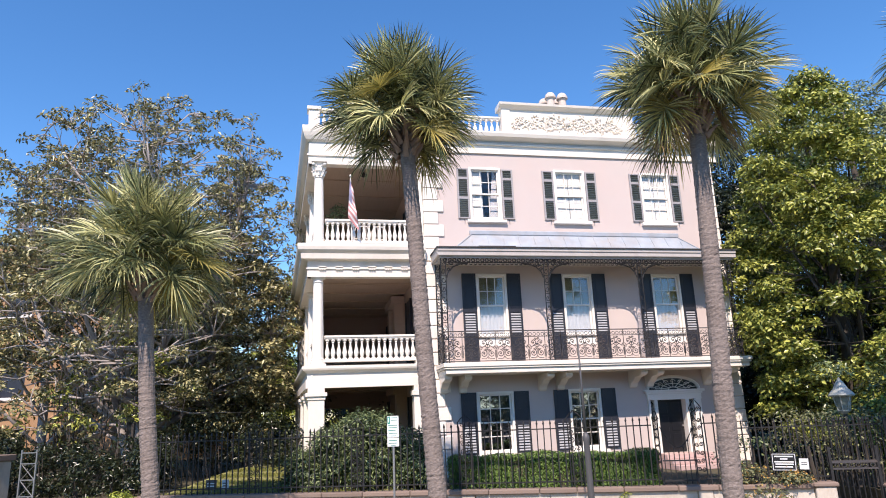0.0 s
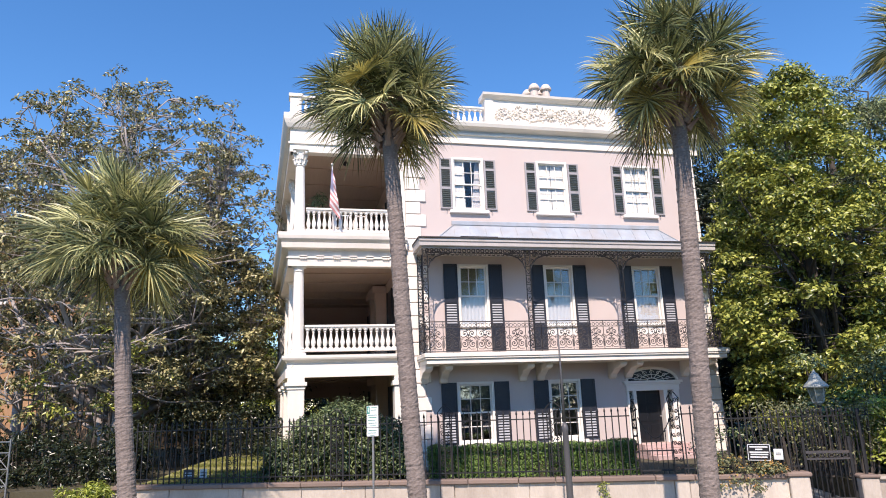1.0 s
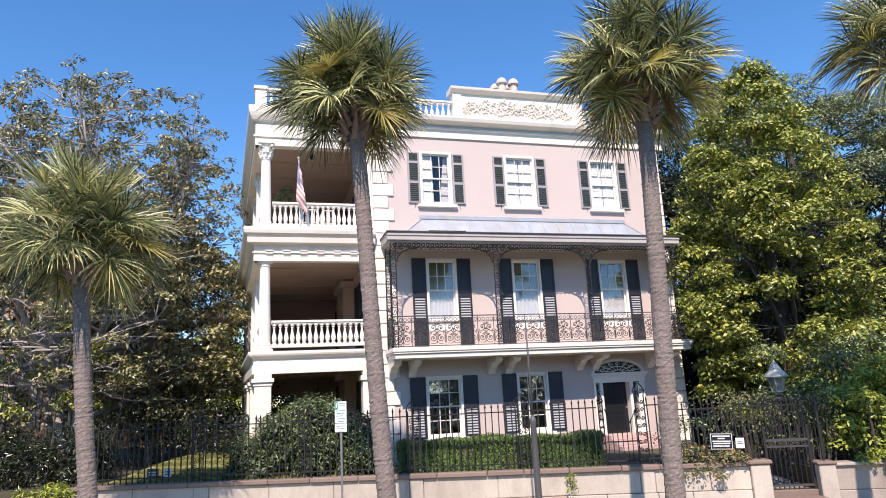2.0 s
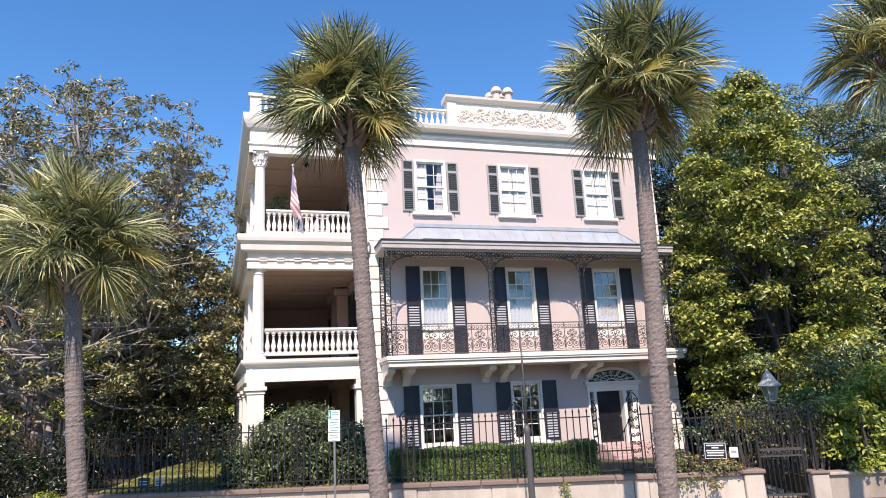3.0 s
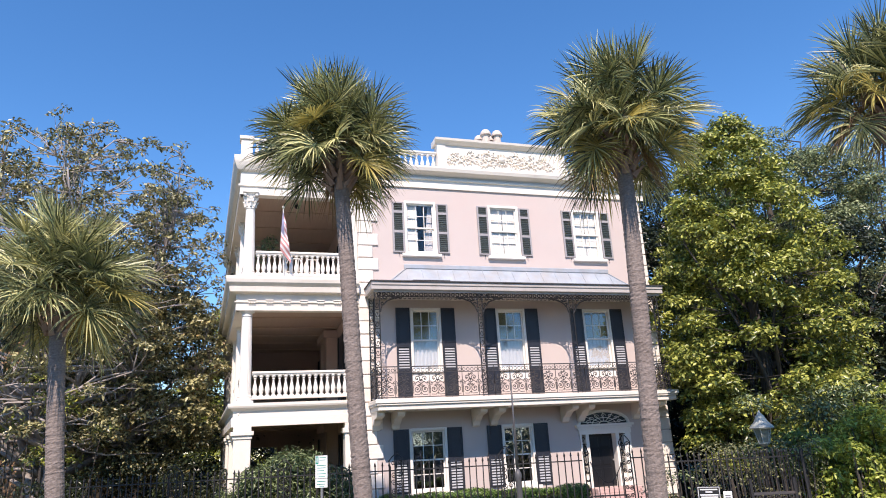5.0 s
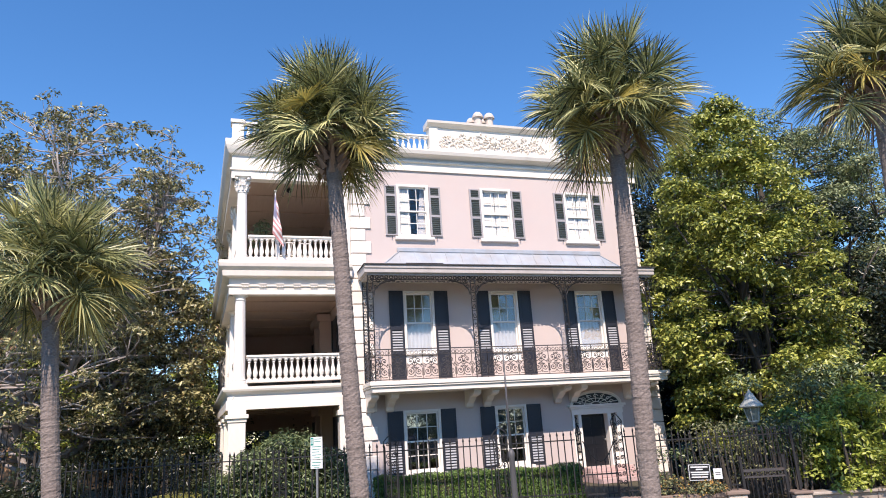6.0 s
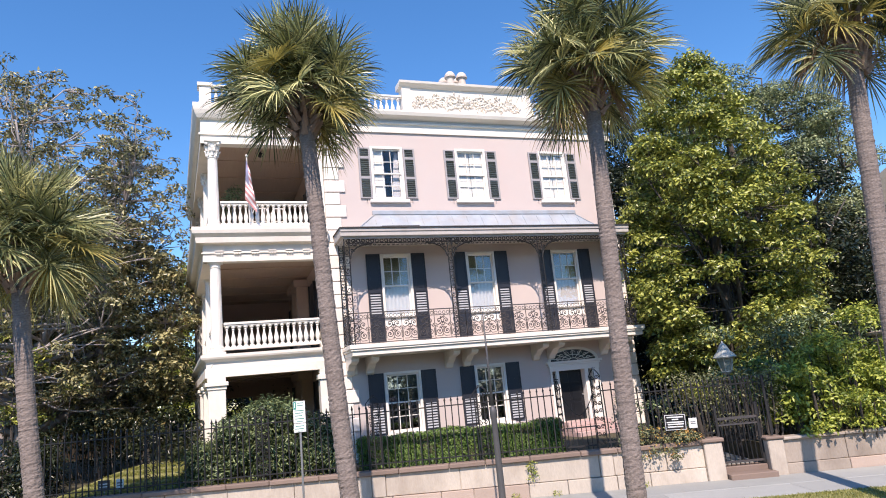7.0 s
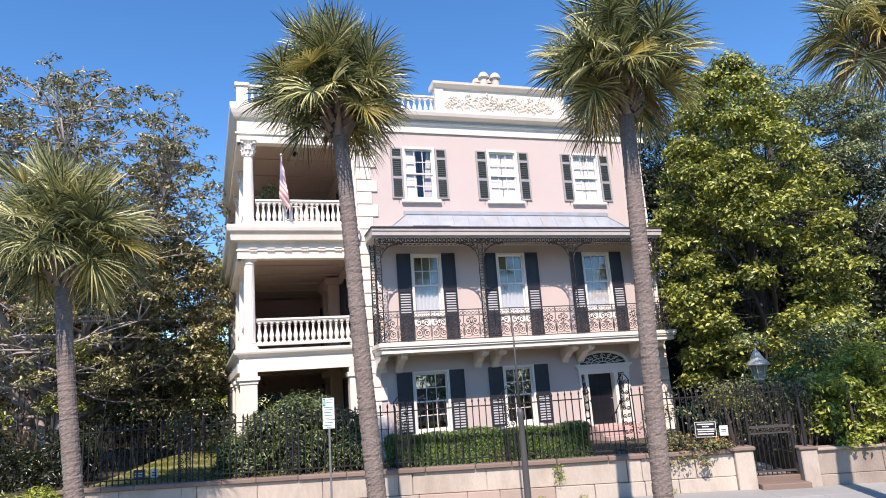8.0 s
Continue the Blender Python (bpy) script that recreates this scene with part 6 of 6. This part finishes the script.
for k in range(34):
    s = rb.uniform(3.3, 5.25)
    z = rb.uniform(1.5, 1.72 if s > 4.2 else 1.9) - (0.3 if 3.6 < s < 4.7 and rb.random() < 0.4 else 0)
    cl.append((s, 17.22 + rb.uniform(-0.16, 0.15) - (0.12 if z < 1.5 else 0), z, rb.uniform(0.12, 0.24)))
lant = shrub("lantana_bush", "yellow-green lantana with orange flowers draped over the wall", cl, 1500, 0.085, VINELEAF, 54, 0.85, 0.55, stems=False)
rng = np.random.default_rng(55)
c, d = clump_points([(a, b - 0.05, z + 0.03, r + 0.03) for a, b, z, r in cl], 200, rng, 0.9, 0.9)
tagged(part("flower", leaves_mesh("flower", c, d, 0.055, FLOWER, rng, 0.9), None, lant, "small orange flower heads"), kind="stuff")
cl = [(rb.uniform(4.4, 7.6), 17.75 + rb.uniform(-0.12, 0.25), rb.uniform(1.7, 3.1), rb.uniform(0.16, 0.34)) for k in range(60)]
shrub("fence_vine", "thin dusty climbing vine tangled in the side fence", cl, 760, 0.085, VINELEAF, 56, 1.0, 0.4)
cl = [(rb.uniform(3.1, 5.6), 18.0 + rb.uniform(-0.1, 0.5), rb.uniform(1.5, 2.4), rb.uniform(0.2, 0.35)) for k in range(26)]
rose = shrub("rose_bush", "straggling rose bush with a few pink flowers", cl, 420, 0.09, BUSHLEAF, 57, 1.0, 0.5)
cl = [(1.02 + rb.uniform(-0.09, 0.09), 17.12, 1.4 - 0.07 * k, 0.10) for k in range(6)]
shrub("wall_weed", "small green weed growing from the wall coping", cl, 2600, 0.06, LIMELEAF, 58, 1.0, 0.5, stems=False)
for s, z in ((-5.9, 0.66), (0.5, 0.68), (1.5, 0.66), (3.6, 0.68)):
    shrub("pavement_weed", "tuft of grass at the foot of the wall", [(s, 17.05, z, 0.09), (s + 0.12, 17.04, z - 0.02, 0.06)], 2600, 0.09, LIMELEAF, 59, 0.8, 0.2, stems=False, group="pavement weeds")
cl = [(rb.uniform(-13.4, -11.6), 17.0 + rb.uniform(-0.3, 0.4), rb.uniform(0.85, 1.55), rb.uniform(0.2, 0.34)) for k in range(26)]
shrub("fern_bush", "low bright fern at the end of the wall", cl, 700, 0.16, LIMELEAF, 60, 0.8, 0.22)
# near-black leaves here also stand for the shade over the ground
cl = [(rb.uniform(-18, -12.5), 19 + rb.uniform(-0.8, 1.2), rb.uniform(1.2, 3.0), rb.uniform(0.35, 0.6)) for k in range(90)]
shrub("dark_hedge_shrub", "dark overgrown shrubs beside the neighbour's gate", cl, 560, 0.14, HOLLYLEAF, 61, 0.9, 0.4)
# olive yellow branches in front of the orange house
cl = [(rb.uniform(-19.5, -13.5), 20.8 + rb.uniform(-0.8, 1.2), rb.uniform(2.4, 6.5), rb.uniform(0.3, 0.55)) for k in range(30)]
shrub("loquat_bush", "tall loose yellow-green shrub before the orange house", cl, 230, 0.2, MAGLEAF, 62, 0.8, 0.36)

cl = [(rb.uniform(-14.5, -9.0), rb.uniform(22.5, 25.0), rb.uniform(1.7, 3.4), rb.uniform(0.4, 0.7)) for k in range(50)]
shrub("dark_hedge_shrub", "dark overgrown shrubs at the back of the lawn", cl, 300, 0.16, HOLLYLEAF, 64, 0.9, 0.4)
cl = [(15.0 + rb.uniform(-0.25, 0.3), -0.45 + rb.uniform(-0.15, 0.15), rb.uniform(1.6, 3.1), rb.uniform(0.1, 0.22)) for k in range(26)]
shrub("wall_climber", "dark thin shrub trained on the wall beside the door", cl, 1300, 0.1, BUSHLEAF, 65, 1.0, 0.4, m=Matrix.Identity(4))
hedge = thing("clipped_hedge", "low clipped green box hedge in front of the windows", "hedge", STREET)
part("hedge_core", bx(-3.3, 1.92, 18.12, 18.95, 1.3, 2.24), SOIL, hedge, bevel=0.05)
rng = np.random.default_rng(63)
cs, ds = [], []
for (a0, a1, b0, b1, z0, z1), nrm, cnt in (((-3.35, 1.97, 18.05, 18.12, 1.42, 2.32), (0, -1, 0.1), 15000), ((-3.35, 1.97, 18.05, 19.0, 2.22, 2.33), (0, 0, 1), 9000), ((1.92, 2.0, 18.05, 19.0, 1.42, 2.32), (1, 0, 0), 2600), ((-3.4, -3.3, 18.05, 19.0, 1.42, 2.32), (-1, 0, 0), 2600)):
    q = np.stack([rng.uniform(a0, a1, cnt), rng.uniform(b0, b1, cnt), rng.uniform(z0, z1, cnt)], 1)
    q += np.array(nrm) * (0.03 * np.sin(q[:, :1] * 5) + 0.03 * np.sin(q[:, 2:3] * 7 + q[:, :1] * 2))
    cs.append(q)
    ds.append(np.repeat([nrm], cnt, 0))
part("foliage", leaves_mesh("foliage", np.concatenate(cs), np.concatenate(ds), 0.055, HEDGELEAF, rng, 0.5), None, hedge)

# grass
def grass(name, label, s0, s1, d0, d1, z, n, ht, seed, patchy=0.0, m=STREET):
    rng = np.random.default_rng(seed)
    p = np.stack([rng.uniform(s0, s1, n), rng.uniform(d0, d1, n), np.full(n, z)], 1)
    if patchy:
        keep = np.sin(p[:, 0] * 1.7 + 1.3 * np.sin(p[:, 1] * 2.3)) + np.sin(p[:, 1] * 3.1 + p[:, 0]) > -patchy
        p = p[keep]
    me = leaves_mesh(name, p, np.repeat([[0, 0, 1.2]], len(p), 0), ht, GRASS, rng, 0.12, 0.5, 0.5, True)
    ob = new(name, me)
    ob.matrix_basis = m
    return tagged(ob, label, "grass", kind="stuff")


bm = bmesh.new()
prism(bm, [(17.5, 1.40), (17.5, 1.46), (19.0, 1.56), (21.5, 1.80), (24.0, 1.90), (24.0, 1.40)], -11.8, -4.2, "x")
solid("lawn", bm, TURF, "sunlit sloping lawn behind the iron fence", "lawn", STREET, kind="structure")
for d0, d1, z in ((17.55, 18.4, 1.47), (18.4, 19.4, 1.54), (19.4, 20.4, 1.62), (20.4, 21.5, 1.73), (21.5, 22.8, 1.81)):
    grass("lawn_grass", "sunlit lawn grass behind the iron fence", -11.6, -6.0, d0, d1, z, 5000, 0.09, 71)
grass("verge_grass", "short patchy grass of the street verge", 1.5, 12.5, 12.1, 14.73, PAVE - 0.03, 30000, 0.055, 72, 0.9)

# far trees close the view
rng = np.random.default_rng(73)
cl = [(s, 66 + 6 * math.sin(s * 0.7), z, rb.uniform(1.8, 3.0)) for s in range(-75, 76, 3) for z in (2.0, 5.0, 7.5 + 1.5 * math.sin(s * 0.5))]
# unseen row behind the camera, added for window reflections and to block low sky
cl += [(s, -40 + 4 * math.sin(s * 0.6), z, rb.uniform(1.8, 3.0)) for s in range(-75, 76, 3) for z in (1.5, 4.0, 6.5, 9.0, 11.5 + 1.5 * math.sin(s * 0.4))]
c, d = clump_points(cl, 42, rng, 0.8)
far = new("far_trees", leaves_mesh("far_trees", c, d, 0.8, OAKLEAF, rng, 0.55))
far.matrix_basis = STREET
tagged(far, "lines of distant dark trees round the gardens, and an unseen added row opposite", "trees", kind="stuff")

# ---- neighbours ----
orange = thing("orange_house", "orange stucco neighbouring house behind the trees", "house", street(-33.0, 31.0, 0))
oh = [(-1.5, 0.3, 5.2, 7.8), (2.6, 4.4, 5.2, 7.8), (6.6, 8.4, 5.2, 7.8), (-1.2, 0.6, 9.6, 11.6), (2.6, 4.4, 9.6, 11.6), (6.6, 8.4, 9.6, 11.6), (2.4, 4.8, 1.2, 3.6), (6.2, 8.4, 1.2, 3.6)]
part("wall", wall_with_holes(bmesh.new(), -10, 9.8, 0.5, 13.0, 0, 0.4, oh), ORANGE, orange)
part("wall", bx(9.4, 9.8, 0.4, 12, 0.5, 13.0), ORANGE, orange)
part("wall", bx(-10, 9.4, 4.0, 4.3, 0.5, 12.9), ROOM, orange)
part("cornice", bx(-10.3, 10.1, -0.35, 12, 13.0, 13.5), ORANGE, orange, bevel=0.05)
for x0, x1, z0, z1 in oh[:6]:
    w = part("window", bx(x0, x1, 0.2, 0.24, z0, z1), SHUTTER_DK, orange)
    bm = bx(x0 - 0.15, x1 + 0.15, -0.1, 0.1, z0 - 0.15, z0 - 0.005)
    part("sill", bm, TRIM, w)
for x0, x1, z0, z1 in oh[6:]:
    bm = bmesh.new()
    cx, hw = (x0 + x1) / 2, (x1 - x0) / 2
    tube(bm, [(cx + (hw + 0.1) * math.cos(math.pi * k / 14), -0.05, z1 - 0.1 + 0.8 * math.sin(math.pi * k / 14)) for k in range(15)], 0.16, 6)
    part("arch_moulding", bm, ORANGE, orange)
ng = thing("neighbour_gate", "grey iron gate with crossed panels beside a pale pier", "gate", street(-15.85, 17.3, 0))
bm = bx(0.0, 0.04, 0, 0.04, 0.6, 2.9)
box(bm, 0.5, 0.54, 0, 0.04, 0.6, 2.9)
for z in (0.7, 1.15, 1.6, 2.05, 2.5, 2.8):
    box(bm, 0.04, 0.5, 0.005, 0.035, z, z + 0.03)
part("gate_frame", bm, STEEL, ng)
bm = bmesh.new()
for z in (0.72, 1.17, 1.62, 2.07):
    tube(bm, [(0.05, 0.02, z), (0.49, 0.02, z + 0.42)], 0.012, 4)
    tube(bm, [(0.49, 0.02, z), (0.05, 0.02, z + 0.42)], 0.012, 4)
part("gate_bracing", bm, STEEL, ng)
npier = thing("neighbour_pier", "pale stucco gate pier with a flat cap", "pier", street(-16.85, 17.3, 0))
part("shaft", bx(-0.35, 0.35, -0.3, 0.4, 0.4, 2.6), STONE, npier, bevel=0.02)
part("cap", bx(-0.43, 0.43, -0.38, 0.48, 2.602, 2.78), COPING, npier, bevel=0.02)
nwall = thing("neighbour_wall", "weathered stucco wall in front of the orange house", "wall", street(0, 0, 0), kind="structure")
part("wall_core", bx(-30, -16.6, 17.25, 17.55, 0.4, 1.5), ORANGE, nwall)

rhouse = thing("grey_roof_house", "neighbouring house with grey shingle roof and brick chimney", "house", street(18.4, 30.0, 0))
rh = [(1.2, 2.9, 6.35, 7.9), (4.5, 6.2, 6.35, 7.9), (1.0, 2.4, 1.4, 3.9), (4.2, 5.8, 1.4, 3.9)]
part("wall", wall_with_holes(bmesh.new(), 0.3, 12, 0.5, 8.3, 0, 0.35, rh), PINKWALL, rhouse)
part("wall", bx(0.3, 0.65, 0.35, 11, 0.5, 8.3), PINKWALL, rhouse)
part("room_wall", bx(0.65, 12, 3.0, 3.2, 0.5, 8.2), ROOM, rhouse)
for x0, x1, z0, z1 in rh:
    w = part("window", bx(x0, x1, 0.18, 0.2, z0, z1), DOORBLACK, rhouse)
    bm = bmesh.new()
    for a, b, c_, d_ in ((x0, x0 + 0.1, z0, z1), (x1 - 0.1, x1, z0, z1), (x0 + 0.1, x1 - 0.1, z1 - 0.1, z1), (x0 + 0.1, x1 - 0.1, z0, z0 + 0.1), ((x0 + x1) / 2 - 0.03, (x0 + x1) / 2 + 0.03, z0 + 0.1, z1 - 0.1)):
        box(bm, a, b, -0.04, 0.17, c_, d_)
    part("window_frame", bm, SHUTTER_GR, w)
bm = bmesh.new()
prism(bm, [(-0.7, 8.15), (-0.7, 8.35), (5.5, 13.2), (11.7, 8.35), (11.7, 8.15)], -0.1, 12.3, "x")
for v in bm.verts:
    if v.co.z > 12 and v.co.x < 1:
        v.co.x = 5.2
part("roof", bm, SHINGLE, rhouse, "weathered grey shingle roof")
bm = bmesh.new()
for k in range(26):
    f0 = k / 26
    y = -0.7 + 6.2 * f0
    z = 8.35 + 4.85 * f0
    box(bm, -0.12 + 5.3 * f0, 12.3, y, y + 0.26, z + 0.0, z + 0.03)
part("shingle_course", bm, SHINGLE, rhouse)
part("eave_board", bx(-0.2, 12.4, -0.78, -0.70, 8.05, 8.36), STONE, rhouse)
bm = bx(4.5, 5.9, 2.6, 3.5, 9.5, 13.6)
box(bm, 4.4, 6.0, 2.5, 3.6, 13.2, 13.4)
box(bm, 4.35, 6.05, 2.45, 3.65, 13.602, 13.75)
part("chimney", bm, BRICK, rhouse, bevel=0.02)
bm = bmesh.new()
prism(bm, [(-3.2, 4.9), (-3.2, 5.08), (-0.002, 6.2), (-0.002, 6.0)], -1.4, 12.0, "x")
part("porch_roof", bm, SHINGLE, rhouse)
part("porch_fascia", bx(-1.5, 12.0, -3.3, -3.2, 4.85, 5.12), STONE, rhouse)
for x in (-1.2, 2.2, 5.6, 9.0):
    part("porch_post", bx(x, x + 0.3, -3.0, -2.7, 0.6, 4.9), PINKWALL, rhouse, bevel=0.02)
bm = bx(0.8, 6.5, -0.5, -0.44, 6.9, 6.98)
box(bm, 0.8, 6.5, -0.5, -0.44, 6.2, 6.28)
for k in range(20):
    box(bm, 0.85 + k * 0.29, 0.92 + k * 0.29, -0.49, -0.45, 6.28, 6.9)
part("balcony_rail", bm, TRIM, rhouse)
rpier = thing("tan_pier", "tan stucco gate pier with stepped brick cap", "pier", street(11.3, 18.9, 0))
part("shaft", bx(-0.32, 0.32, -0.3, 0.3, 0.5, 3.35), STONE, rpier, bevel=0.015)
bm = bx(-0.40, 0.40, -0.38, 0.38, 3.352, 3.5)
box(bm, -0.36, 0.36, -0.34, 0.34, 3.502, 3.7)
box(bm, -0.44, 0.44, -0.42, 0.42, 3.702, 3.8)
part("cap", bm, REDSTONE, rpier, bevel=0.015)

# ---- pavement slabs and kerb stones ----
rr = random.Random(8)
for row, (d0, d1) in enumerate(((14.76, 15.945), (15.95, 17.135))):
    s = -12.0 + 0.9 * row
    k = 0
    while s < 13.0:
        w = (2.1, 2.6, 1.9, 2.4, 2.8)[(k * 2 + row) % 5]
        key = ("slab", w, round(d1 - d0, 2))
        if key not in QM:
            QM[key] = mesh_of(bx(-w / 2 + 0.003, w / 2 - 0.003, -(d1 - d0) / 2, (d1 - d0) / 2, -0.05, 0.0), "paving_slab", SLATE, bevel=0.008)
        part("paving_slab", QM[key], None, pav, at=pose(s + w / 2, (d0 + d1) / 2, PAVE + rr.uniform(-0.004, 0.004), rr.uniform(-0.15, 0.15), rr.uniform(-0.15, 0.15)))
        s += w
        k += 1
s = -12.0
while s < 14.0:
    if "kerb" not in QM:
        QM["kerb"] = mesh_of(bx(-0.745, 0.745, -0.09, 0.09, -0.3, 0.0), "kerb_stone", KERB, bevel=0.015)
    part("kerb_stone", QM["kerb"], None, verge, at=pose(s + 0.75, 11.9, PAVE + rr.uniform(-0.008, 0.008), 0, 0, rr.uniform(-0.4, 0.4)))
    s += 1.5

wire = thing("overhead_wire", "thin black service wire running to the grey-roofed house", "wire", STREET)
bm = bmesh.new()
tube(bm, [(19.6 + 1.4 * k, 30.5, 11.4 - 0.9 * (k / 8) + 0.25 * ((k - 4) / 4) ** 2) for k in range(9)], 0.02, 5)
part("cable", bm, IRON, wire)
